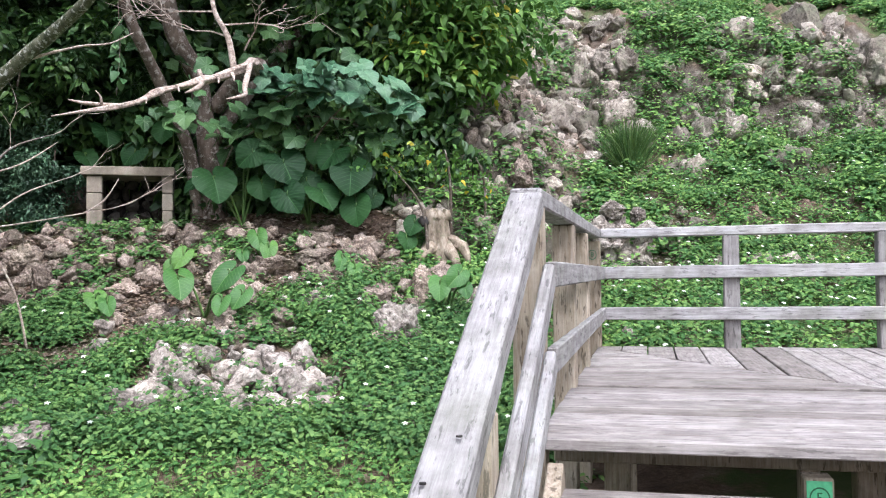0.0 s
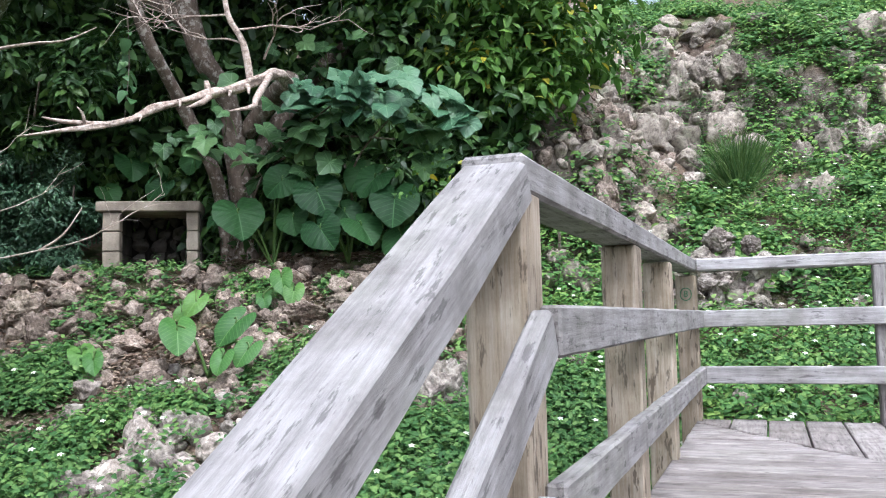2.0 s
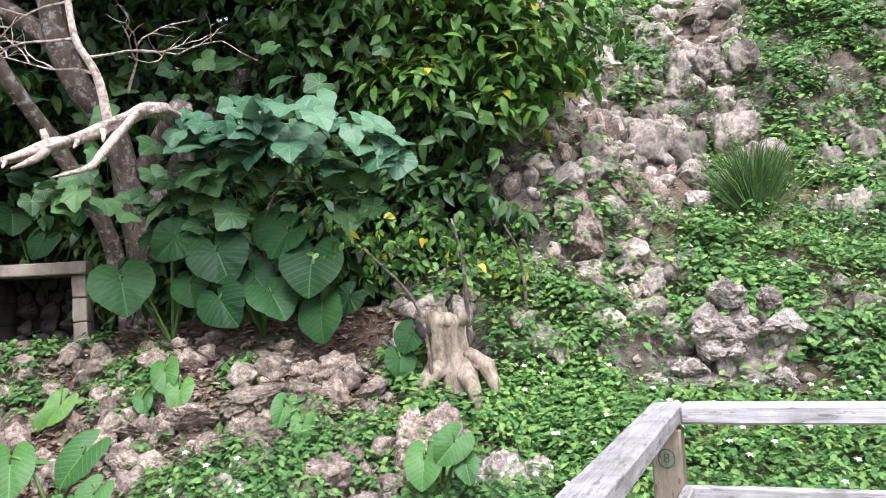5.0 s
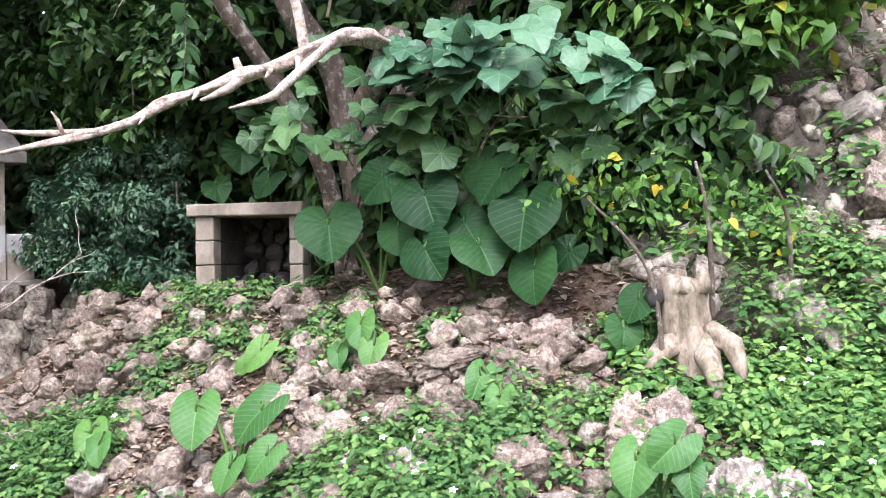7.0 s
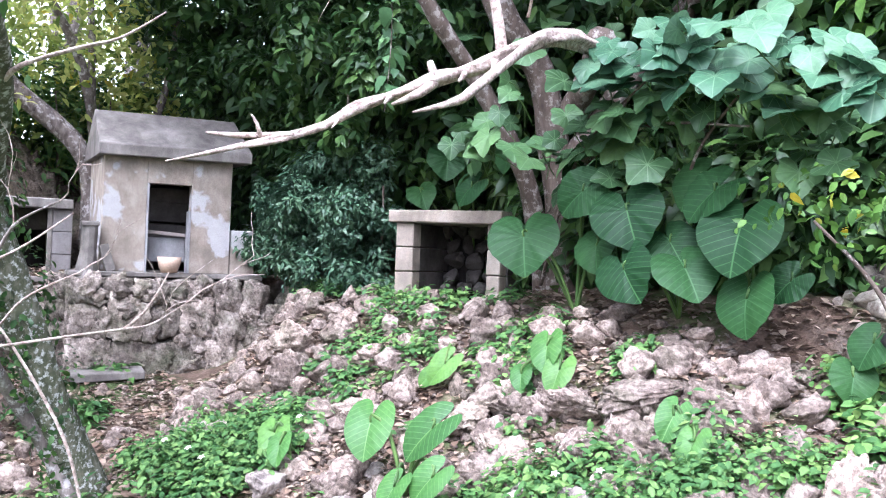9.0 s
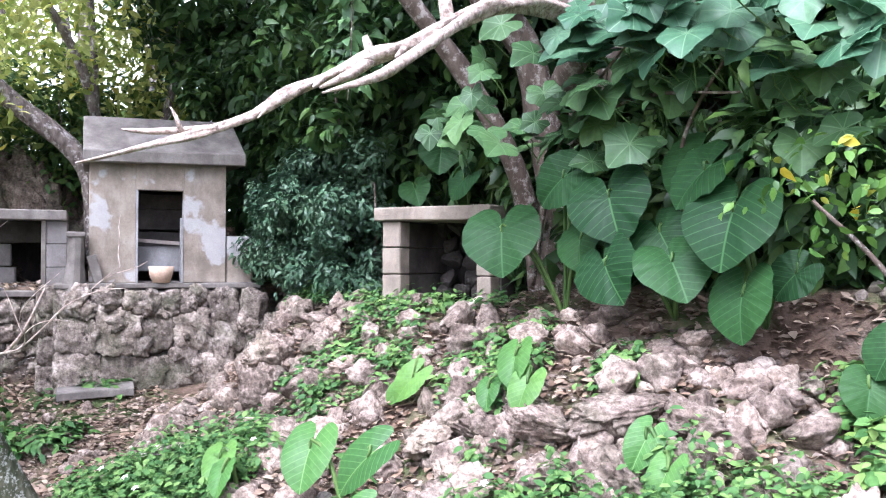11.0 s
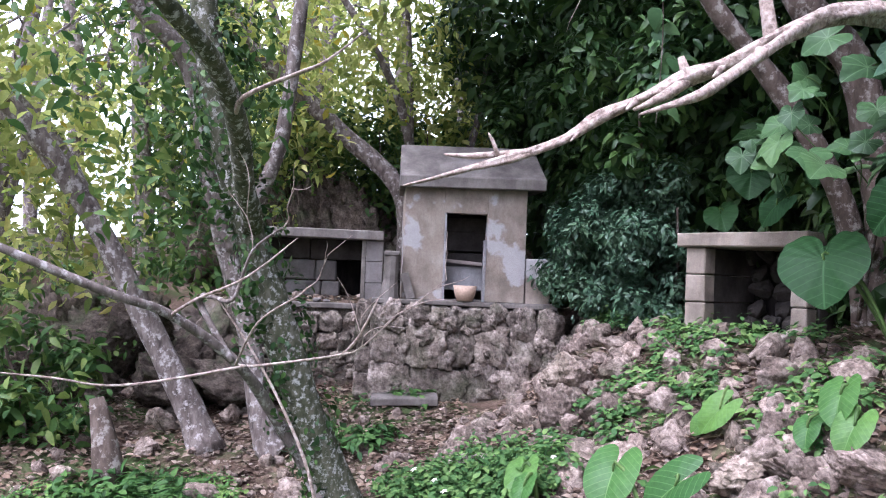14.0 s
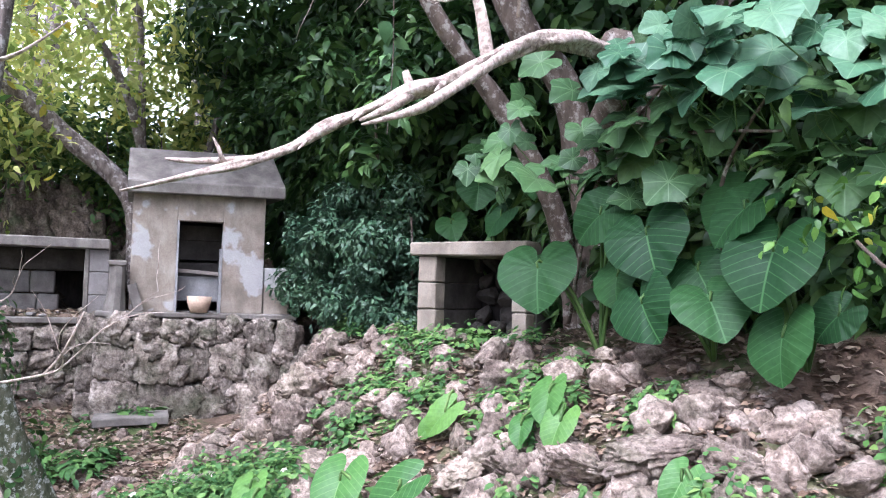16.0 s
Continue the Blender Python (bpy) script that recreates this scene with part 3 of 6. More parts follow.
def build_deck():
    d = thing("viewing_deck", dk(1.5, 2, 0), "weathered grey timber viewing deck with gaps between planks", "deck", kind="structure")
    wide, back = 3.3, 3.96

    def plank(corners, material):
        bm = bmesh.new()
        rings = [[bm.verts.new(dk(p, q, z)) for p, q in corners] for z in (DECK - 0.045, DECK + noise.noise(Vector((*corners[0], 1)) * 5) * 0.011)]
        bm.faces.new(rings[0][::-1])
        bm.faces.new(rings[1])
        for k in range(4):
            bm.faces.new((rings[0][k], rings[0][(k + 1) % 4], rings[1][(k + 1) % 4], rings[1][k]))
        bmesh.ops.recalc_face_normals(bm, faces=bm.faces)
        bmesh.ops.bevel(bm, geom=list(bm.edges), offset=0.005, segments=1, affect="EDGES")
        part("plank", bm, material, d)

    # the walk turns to the right: boards meet on a mitre
    def mitre(b):
        return min(1.85, (3.85 - b) / 1.45)

    b = -0.03
    while b < 3.6:
        b1 = b + 0.133
        plank([(0.03, b), (mitre(b) - 0.004, b), (max(0.04, mitre(b1) - 0.004), b1), (0.03, b1)], M_DECK_U)
        b += 0.151
    a = 0.03
    while a < wide:
        a1 = a + 0.19
        lo = [max(1.2, 3.85 - 1.45 * q) + 0.006 if q < 1.84 else 1.2 for q in (a, a1)]
        plank([(a, lo[0]), (a1, lo[1]), (a1, back), (a, back)], M_DECK_V)
        a += 0.2
    deck_box("edge_beam", 0.95, 0.4, DECK - 0.11, (1.8, 0.06, 0.12), M_POST, d, "dark stained edge beam")
    for a in (0.3, 1.3, 2.6):
        for b in (0.6, 2.0, 3.5):
            g = ground_at(*dk(a, b).xy) - 0.1
            deck_box("support_post", a, b, (DECK - 0.04 + g) / 2, (0.11, 0.11, DECK - 0.04 - g), M_POST, d, "dark support post")
    g = deck_box("support_post", 1.02, 0.12, (DECK - 0.12) / 2, (0.1, 0.1, DECK - 0.14), M_POST, d, "dark support post")
    for b in (1.4, 2.4, 3.6):
        deck_box("joist", wide / 2, b, DECK - 0.1, (wide - 0.1, 0.05, 0.1), M_POST, d)
    s = thing("deck_steps", dk(0.9, -0.8, 0), "open weathered timber steps up to the deck", "steps", kind="structure")
    for k in range(1, 5):
        z, b = DECK - 0.188 * k, -0.37 * k
        for j in (0, 1):
            deck_box("tread", 0.95, b + 0.1 + 0.185 * j, z - 0.025, (1.75, 0.175, 0.05), M_DECK_U, s)
    for a in (0.1, 1.8):
        beam("stringer", dk(a, 0.02, DECK - 0.16), dk(a, -1.75, DECK - 0.16 - 0.9), 0.06, 0.16, M_POST, s)
    return d


def label_mark(text, at, normal_turn, parent, patch):
    """A number in a ring painted on timber."""
    bm = bmesh.new()
    m = Matrix.Translation(at) @ normal_turn
    if patch:
        box(bm, (0.085, 0.12, 0.004), m, 0)
        p = part("paint_patch", bm, M_GREENPAINT, parent, "green painted patch")
    ring = bmesh.new()
    for k in range(24):
        a0, a1 = 2 * math.pi * k / 24, 2 * math.pi * (k + 1) / 24
        pts = [(r * math.cos(a), r * 1.15 * math.sin(a), 0.0045) for a, r in ((a0, 0.03), (a1, 0.03), (a1, 0.035), (a0, 0.035))]
        ring.faces.new([ring.verts.new(m @ Vector(q)) for q in pts])
    part("number_ring", ring, M_INK, parent, "hand-drawn ring")
    cu = bpy.data.curves.new("number", "FONT")
    cu.body, cu.size, cu.align_x, cu.align_y, cu.extrude = text, 0.055, "CENTER", "CENTER", 0.0006
    cu.materials.append(M_INK)
    ob = new("number", cu)
    ob.matrix_basis = m @ Matrix.Translation((0, 0, 0.0045))
    hang(ob, parent)


def build_rails():
    r = thing("deck_railing", dk(0, 2, 0), "pale weathered timber railing with flaking paint", "railing", kind="structure")
    PW = 0.12
    corner = 3.92

    def post(a, b, foot, top, material=M_POST):
        return deck_box("post", a, b, (foot + top) / 2, (PW, PW, top - foot), material, r, "", 0.008, 0.003)

    for b in (0.08, 1.48, 2.5, corner):
        post(0.0, b, 0.1, RAIL - 0.075)
    # the rail along the walk's left side
    beam("top_rail", dk(0.0, 0.02, RAIL - 0.047), dk(0.0, corner + 0.06, RAIL - 0.017), 0.125, 0.074, M_RAIL_V, r, "", 0.008, 0.003)
    for z in (RAIL - 0.34, RAIL - 0.67):
        beam("mid_rail", dk(0.082, 0.1, z), dk(0.082, corner - 0.07, z), 0.042, 0.1, M_RAIL_V, r, "", 0.006, 0.003)
    # the rail across the far end
    beam("top_rail", dk(0.064, corner, RAIL - 0.017), dk(3.35, corner, RAIL - 0.017), 0.125, 0.074, M_RAIL_U, r, "", 0.008, 0.003)
    for z in (RAIL - 0.34, RAIL - 0.67):
        beam("mid_rail", dk(0.062, corner - 0.082, z), dk(3.35, corner - 0.082, z), 0.042, 0.1, M_RAIL_U, r, "", 0.006, 0.003)
    for a in (1.08, 2.2, 3.3):
        post(a, corner, 0.3, RAIL - 0.055, M_POST_GREY)
    # the sloping rail beside the steps
    drop = 0.545
    for off, w, h, z in ((0.0, 0.125, 0.09, RAIL - 0.058), (0.082, 0.042, 0.1, RAIL - 0.34), (0.082, 0.042, 0.1, RAIL - 0.67)):
        lo = -2.35 if z > 1.5 else -1.7 + (0.6 if z < 1.4 else 0)
        name = "sloping_rail" if off == 0 else "sloping_mid_rail"
        beam(name, dk(off, 0.06, z), dk(off, lo, z + lo * drop), w, h, M_RAIL_S, r, "", 0.008, 0.003)
    post(0.0, -1.05, -0.05, RAIL - 1.05 * drop - 0.12)
    post(0.0, -2.2, -0.05, RAIL - 2.2 * drop - 0.12)
    # bolt holes in the sloping rail: dark discs that paint the shade inside
    for b in (-1.28, -1.42):
        bm = bmesh.new()
        bmesh.ops.create_cone(bm, cap_ends=True, segments=10, radius1=0.008, radius2=0.008, depth=0.004,
                              matrix=Matrix.Translation(dk(0.02 if b > -1.3 else -0.03, b, RAIL - 0.008 + b * drop)))
        part("bolt_hole", bm, M_DARKHOLE, r, "black bolt hole")
    flat = TURN_DECK @ Matrix.Rotation(radians(90), 4, "X")
    label_mark("8", dk(0.0, corner - 0.062, RAIL - 0.19), flat, r, False)
    label_mark("5", dk(1.02, 0.068, DECK - 0.20), flat, r, True)


build_deck()
build_rails()


# ---- stones ----
def stone_mesh(name, seed, material, cuts=2, rough=0.35, flat=0.75, pits=0.12):
    bm = bmesh.new()
    bmesh.ops.create_icosphere(bm, subdivisions=cuts, radius=0.5)
    o = Vector((seed * 7.13, seed * 3.7, seed * 1.9))
    planes = []
    for k in range(9):
        n = Vector((noise.noise(o + Vector((k, 0, 0))), noise.noise(o + Vector((0, k + 5, 0))), noise.noise(o + Vector((0, 0, k + 9))))).normalized()
        planes.append((n, 0.27 + 0.06 * math.sin(k * 2.4 + seed)))
    for v in bm.verts:
        d = v.co.normalized()
        r = 1 + rough * noise.noise(d * 1.3 + o) + rough * 0.6 * noise.noise(d * 2.9 + o)
        c = d * r * 0.5
        c = Vector((c.x, c.y, c.z * flat))
        # broken faces
        for n, far in planes:
            h = c.dot(n) - far
            if h > 0:
                c -= n * h * 0.7
        if cuts > 2:
            q = pits * 0.9 * (abs(noise.noise(d * 4 + o)) - 0.3) + pits * 0.7 * noise.noise(d * 8 + o)
            if cuts > 4:
                q += pits * 0.55 * (abs(noise.noise(d * 17 + o)) - 0.25) + pits * 0.3 * noise.noise(d * 34 + o)
            c *= 1 + q
        v.co = c
    me = bpy.data.meshes.new(name)
    bm.to_mesh(me)
    bm.free()
    me.materials.append(material)
    me.polygons.foreach_set("use_smooth", [cuts > 3] * len(me.polygons))
    return me


def boulder(at, size, seed, label, material=None, turn=None, sink=0.3):
    me = stone_mesh("boulder", seed, material or M_ROCK, 5, 0.5, 0.95, 0.19)
    ob = new("boulder", me)
    x, y = at[0], at[1]
    z = ground_at(x, y) + size[2] * (0.5 - sink) if len(at) < 3 else at[2]
    ob.matrix_basis = pose(x, y, z, 0, 0, seed * 57 if turn is None else turn) @ Matrix.Diagonal((*size, 1))
    return tagged(ob, label, "rock")


def masonry_mesh(name, seed, material, rounding=0.42):
    """A rough-hewn block with rounded, pitted faces that fills its cell."""
    bm = bmesh.new()
    bmesh.ops.create_cube(bm, size=1.0)
    bmesh.ops.subdivide_edges(bm, edges=list(bm.edges), cuts=9, use_grid_fill=True)
    o = Vector((seed * 5.1, seed * 2.3, seed * 8.7))
    for v in bm.verts:
        c = v.co.copy()
        d = c.normalized()
        c = c.lerp(d * 0.56, rounding)
        c += noise.noise_vector(c * 1.8 + o) * (0.05 + 0.21 * rounding)
        c *= 1 + 0.18 * noise.noise(c * 4 + o) + 0.22 * (abs(noise.noise(c * 8 + o)) - 0.25) + 0.08 * noise.noise(c * 15 + o)
        v.co = c
    me = bpy.data.meshes.new(name)
    bm.to_mesh(me)
    bm.free()
    me.materials.append(material)
    me.polygons.foreach_set("use_smooth", [True] * len(me.polygons))
    return me


# ---- shrine on its stone platform ----
# their own frame: x out of the shrine's front, y along it
SH = Matrix.Translation((-6.72, 8.98, 0)) @ Matrix.Rotation(math.atan2(-0.322, 0.947), 4, "Z")


def sh(x, y, z=0.0):
    return SH @ Vector((x, y, z))


def build_platform():
    p = thing("stone_platform", sh(0, 0, 1.3), "rough limestone retaining wall under the concrete shrine", "stone wall", kind="structure")
    bm = bmesh.new()
    box(bm, (0.4, 1.8, 0.9), SH @ Matrix.Translation((-0.16, 0.0, 1.7)), 0.02)
    box(bm, (0.4, 1.6, 0.84), SH @ Matrix.Translation((-0.86, -1.6, 1.66)), 0.02)
    part("rubble_core", bm, M_WALLSTONE, p)
    shapes = [masonry_mesh("wall_stone", 20 + k, M_WALLSTONE) for k in range(8)]
    rnd = random.Random(4)

    def course(face, y0, y1, z0, z1, big):
        z = z0
        while z < z1 - 0.06:
            h = min(z1 - z, rnd.uniform(0.18, 0.34) * big)
            y = y0
            while y < y1:
                w = rnd.uniform(0.2, 0.44) * big
                ob = new("wall_stone", shapes[rnd.randrange(8)])
                hang(ob, p)
                ob.matrix_basis = (SH @ Matrix.Translation((face + rnd.uniform(-0.03, 0.03), y + w / 2, z + h / 2))
                                   @ Matrix.Rotation(rnd.uniform(-0.12, 0.12), 4, "X") @ Matrix.Diagonal((0.3, w * 1.04, h * 1.04, 1)) @ Matrix.Rotation(rnd.choice((0, 1.5708, 3.1416, 4.7124)), 4, "X"))
                y += w * 0.96
            z += h * 0.94

    # hewn blocks at the corner, then rougher lumps
    hewn = [masonry_mesh("wall_stone", 40 + k, M_WALLSTONE, 0.17) for k in range(5)]
    joint = {}

    def level(row, k):
        return joint.setdefault((row, k), rnd.uniform(-0.07, 0.07) if row in (1, 2) else 0.0)

    rows = ((1.22, 1.29, (-0.88, -0.51, 0.03, 0.36, 0.66, 0.96)), (1.65, 1.67, (-0.87, -0.54, -0.2, 0.1, 0.44, 0.75, 1.0)), (1.91, 1.93, (-0.87, -0.6, -0.33, -0.1, 0.16, 0.42, 0.7, 0.95)))
    tops = (1.65, 1.92, 2.17)
    for row, ((za, zb, cuts), top) in enumerate(zip(rows, tops)):
        for k, (p0, p1) in enumerate(zip(cuts, cuts[1:])):
            lo, hi = za + level(row, int(p0 * 3.2)) - 0.08 * (p0 > 0.3), top + level(row + 1, int(p0 * 3.2)) - 0.02
            ob = new("wall_stone", hewn[rnd.randrange(5)] if p0 < 0.4 else shapes[rnd.randrange(8)])
            hang(ob, p)
            ob.matrix_basis = (SH @ Matrix.Translation((0.03 + rnd.uniform(-0.03, 0.03), (p0 + p1) / 2, (lo + hi) / 2)) @ Matrix.Rotation(rnd.uniform(-0.22, 0.22), 4, "X")
                               @ Matrix.Diagonal((0.34, (p1 - p0) * 1.06, (hi - lo) * 1.08, 1)) @ Matrix.Rotation(rnd.choice((0, 3.1416)), 4, "X"))
    course(-0.66, -2.3, -0.8, 1.2, 2.05, 0.72)
    for k in range(64):
        w = rnd.uniform(0.06, 0.17)
        ob = new("wall_stone", shapes[rnd.randrange(8)])
        hang(ob, p)
        ob.matrix_basis = (SH @ Matrix.Translation((0.07 + rnd.uniform(-0.03, 0.04), -0.82 + 1.8 * rnd.random() ** 0.7, rnd.uniform(1.2, 2.12)))
                           @ pose(0, 0, 0, rnd.uniform(0, 360), rnd.uniform(-20, 20), 0) @ Matrix.Diagonal((0.24, w * rnd.uniform(0.9, 1.5), w, 1)))
    for z in (1.35, 1.6, 1.85, 2.04):
        for x in (-0.15, -0.4, -0.62):
            ob = new("wall_stone", shapes[rnd.randrange(8)])
            hang(ob, p)
            ob.matrix_basis = SH @ Matrix.Translation((x, -0.9, z)) @ Matrix.Diagonal((0.3, 0.26, 0.27, 1))
    # the wall tails off into the bank
    for k in range(26):
        q = rnd.uniform(0.85, 1.7)
        ob = new("wall_stone", shapes[rnd.randrange(8)])
        hang(ob, p)
        x, y = sh(rnd.uniform(-0.05, 0.35), q).xy
        s0 = rnd.uniform(0.12, 0.28)
        ob.matrix_basis = pose(x, y, ground_at(x, y) + s0 * 0.2, rnd.uniform(-30, 30), 0, rnd.uniform(0, 360)) @ Matrix.Diagonal((s0, s0, s0, 1))
    box_part("coping", (0.3, 1.8, 0.05), SH @ Matrix.Translation((-0.02, 0.0, 2.195)), M_CONC, p, "worn concrete coping", 0.01, 0.01)
    st = thing("step_slab", sh(0.33, -0.55, 1.2), "flat grey concrete slab lying on the leaf litter", "slab")
    c = sh(0.36, -0.55)
    box_part("slab", (0.3, 0.62, 0.07), Matrix.Translation((c.x, c.y, ground_at(c.x, c.y) + 0.03)) @ pose(0, 0, 0, 2, 3, -20), M_CONC, st, "", 0.008, 0.006)


def build_shrine():
    s = thing("shrine", sh(-0.5, 0, 2.22), "small weathered concrete shrine with sloping roof and dark open doorway", "shrine")
    x, y0, y1, z0, z1 = 0.0, -0.615, 0.59, 2.22, 3.36
    a, b, top = -0.218, 0.2, 3.075
    t = 0.14

    def block(name, xa, xb, ya, yb, za, zb, mat, label="", bev=0.008, rough=0.0):
        return box_part(name, (xb - xa, yb - ya, zb - za), SH @ Matrix.Translation(((xa + xb) / 2, (ya + yb) / 2, (za + zb) / 2)), mat, s, label, bev, rough)

    block("front_wall", x - t, x, y0, a, z0, z1, M_PLASTER, "stained plaster with pale patches", 0.006, 0.003)
    block("front_wall", x - t, x, b, y1, z0, z1, M_PLASTER, "stained plaster with pale patches", 0.006, 0.003)
    block("lintel", x - t, x - 0.002, a, b, top, z1, M_PLASTER, "", 0.004)
    block("side_wall", x - 1.2, x - t, y0, y0 + 0.12, z0, z1 + 0.1, M_PLASTER)
    block("side_wall", x - 1.2, x - t, y1 - 0.12, y1, z0, z1 + 0.1, M_CONC)
    block("back_wall", x - 1.2, x - 1.1, y0 + 0.12, y1 - 0.12, z0, z1 + 0.3, M_BLOCK, "dark block back wall")
    block("floor_slab", x - 1.1, x - t, y0 + 0.12, y1 - 0.12, z0 - 0.05, z0 + 0.01, M_CONC)
    for ya in (a, b - 0.02):
        block("jamb", x - t + 0.01, x + 0.006, ya, ya + 0.02, z0, top - 0.25 * (ya > a), M_JAMB, "pale jamb strip", 0.002)
    for k, z in enumerate((2.5, 2.72, 2.92)):
        block("inner_block", x - 0.6, x - 0.45, a - 0.2, b + 0.2, z, z + (0.2 if k < 2 else 0.15), M_INNER_SHADE, "inner concrete block darkened as shade", 0.008)
    block("inner_shelf", x - 0.42, x - 0.2, a, b, 2.32, 2.56, M_JAMB, "pale concrete ledge", 0.008)
    box_part("wooden_bar", (0.05, b - a + 0.02, 0.035), SH @ Matrix.Translation((x - 0.17, (a + b) / 2, 2.6)) @ pose(0, 0, 0, -4, 0, 0), M_LATH, s, "dark wooden bar across the doorway", 0.004)
    bm = bmesh.new()
    xe, xr = x + 0.10, x - 0.5
    prof = [(xe, 3.305), (xe, 3.415), (xe - 0.05, 3.43), (xr, 3.80), (x - 1.3, 3.45), (x - 1.3, 3.33)]
    ends = []
    for y in (y0 - 0.055, y1 + 0.17):
        ends.append([bm.verts.new(SH @ Vector((px, y - (0.05 if y > 0 and px < -0.3 else 0), pz + (0.02 if y > 0 else 0)))) for px, pz in prof])
    n = len(prof)
    for k in range(n):
        bm.faces.new((ends[0][k], ends[0][(k + 1) % n], ends[1][(k + 1) % n], ends[1][k]))
    bm.faces.new(ends[0][::-1])
    bm.faces.new(ends[1])
    bmesh.ops.recalc_face_normals(bm, faces=bm.faces)
    bmesh.ops.bevel(bm, geom=list(bm.edges), offset=0.01, segments=1, affect="EDGES")
    part("roof", bm, M_CONC, s, "grey concrete roof slab")
    w = thing("low_wall", sh(-0.2, 0.72, 2.2), "low weathered concrete wing wall beside the shrine", "wall")
    box_part("body", (0.45, 0.25, 0.46), SH @ Matrix.Translation((-0.24, 0.725, 2.43)), M_PLASTER, w, "", 0.01, 0.006)
    p = thing("concrete_pier", sh(0.04, -0.72, 2.2), "mossy concrete pier with rounded cap beside the shrine", "pier")
    bm = bmesh.new()
    tube(bm, [sh(0.04, -0.74, 2.05), sh(0.04, -0.73, 2.22), sh(0.04, -0.72, 2.4), sh(0.04, -0.72, 2.64)], [0.14, 0.1, 0.075, 0.078], 10, 0.06)
    part("shaft", bm, M_CONC, p)
    box_part("cap", (0.16, 0.16, 0.05), SH @ Matrix.Translation((0.04, -0.72, 2.655)), M_CONC, p, "", 0.012, 0.004)
    bd = thing("leaning_board", sh(0.08, -0.56, 2.22), "short grey concrete board leaning on the shrine wall", "board")
    box_part("board", (0.035, 0.085, 0.26), SH @ Matrix.Translation((0.07, -0.56, 2.345)) @ pose(0, 0, 0, 16, -8, 0), M_CONC, bd, "", 0.004)
    bm = bmesh.new()
    rings = []
    for r, z in ((0.0, 0.0), (0.075, 0.0), (0.1, 0.07), (0.115, 0.15), (0.1, 0.15), (0.085, 0.08), (0.0, 0.05)):
        c = sh(0.07, 0.0, 2.222 + z)
        rings.append([bm.verts.new((c.x + r * math.cos(q * math.pi / 8), c.y + r * math.sin(q * math.pi / 8), c.z)) for q in range(16)] if r else [bm.verts.new(c)])
    for p0, p1 in zip(rings, rings[1:]):
        for q in range(16):
            vs = [p0[q % len(p0)], p0[(q + 1) % len(p0)], p1[(q + 1) % len(p1)], p1[q % len(p1)]]
            bm.faces.new(list(dict.fromkeys(vs)))
    bmesh.ops.recalc_face_normals(bm, faces=bm.faces)
    tagged(part("incense_bowl", bm, M_CLAY, None, "", True), "orange clay incense bowl before the shrine doorway", "bowl")


def build_niche():
    s = thing("block_tomb", sh(-1.1, -1.4, 2.1), "low concrete block tomb with flat slab roof and broken blocks", "tomb")
    x, y0, y1, z0, z1 = -0.7, -2.27, -0.81, 2.13, 2.8

    def block(name, xa, xb, ya, yb, za, zb, mat, label="", bev=0.006, rough=0.0):
        return box_part(name, (xb - xa, yb - ya, zb - za), SH @ Matrix.Translation(((xa + xb) / 2, (ya + yb) / 2, (za + zb) / 2)), mat, s, label, bev, rough)

    block("roof_slab", x - 0.95, x + 0.05, y0 - 0.04, y1 + 0.0, z1, z1 + 0.1, M_CONC, "thick grey roof slab", 0.01, 0.005)
    block("floor_slab", x - 0.9, x + 0.1, y0 - 0.02, y1, z0 - 0.06, z0, M_CONC, "", 0.01, 0.005)
    for ya, yb in ((y0, y0 + 0.19), (y1 - 0.18, y1)):
        for k in range(3):
            za = z0 + 0.223 * k
            block("block", x - 0.85, x, ya, yb, za, za + 0.219, M_BLOCK)
    block("post", x - 0.06, x + 0.004, y1 - 0.225, y1 - 0.182, z0, z1, M_CONC, "thin concrete post")
    rows = ((2.13, (-2.08, -1.86, -1.47, -1.27)), (2.357, (-2.08, -1.54, -1.31)), (2.584, (-2.08, -1.6, -1.02)))
    for z, cuts in rows:
        for p, q in zip(cuts, cuts[1:]):
            # the top row's darker colour paints the shade under the roof slab
            block("block", x - 0.42, x - 0.3, p + 0.004, q - 0.004, z, z + 0.216, M_INNER_SHADE if z > 2.5 else M_BLOCK, "", 0.012, 0.006)
    # deep shade at the tomb's back is put into this wall's colour
    block("back_wall", x - 0.85, x - 0.8, y0 + 0.19, y1 - 0.2, z0, z1, M_DARKHOLE, "back wall coloured as deep shade")
    rnd = random.Random(3)
    shapes = [stone_mesh("block_fragment", 50 + k, M_BLOCK, 2, 0.4, 0.7) for k in range(3)]
    for k in range(9):
        sz = rnd.uniform(0.05, 0.12)
        ob = new("block_fragment", shapes[k % 3])
        c = sh(x - rnd.uniform(-0.02, 0.2), -2.0 + 0.1 * k + rnd.uniform(-0.03, 0.03), z0 + sz * 0.25)
        ob.matrix_basis = pose(c.x, c.y, c.z, 0, 0, rnd.uniform(0, 360)) @ Matrix.Diagonal((sz, sz * 1.3, sz * 0.8, 1))
        tagged(ob, "broken piece of grey concrete block", "rubble", "fragments in the tomb")


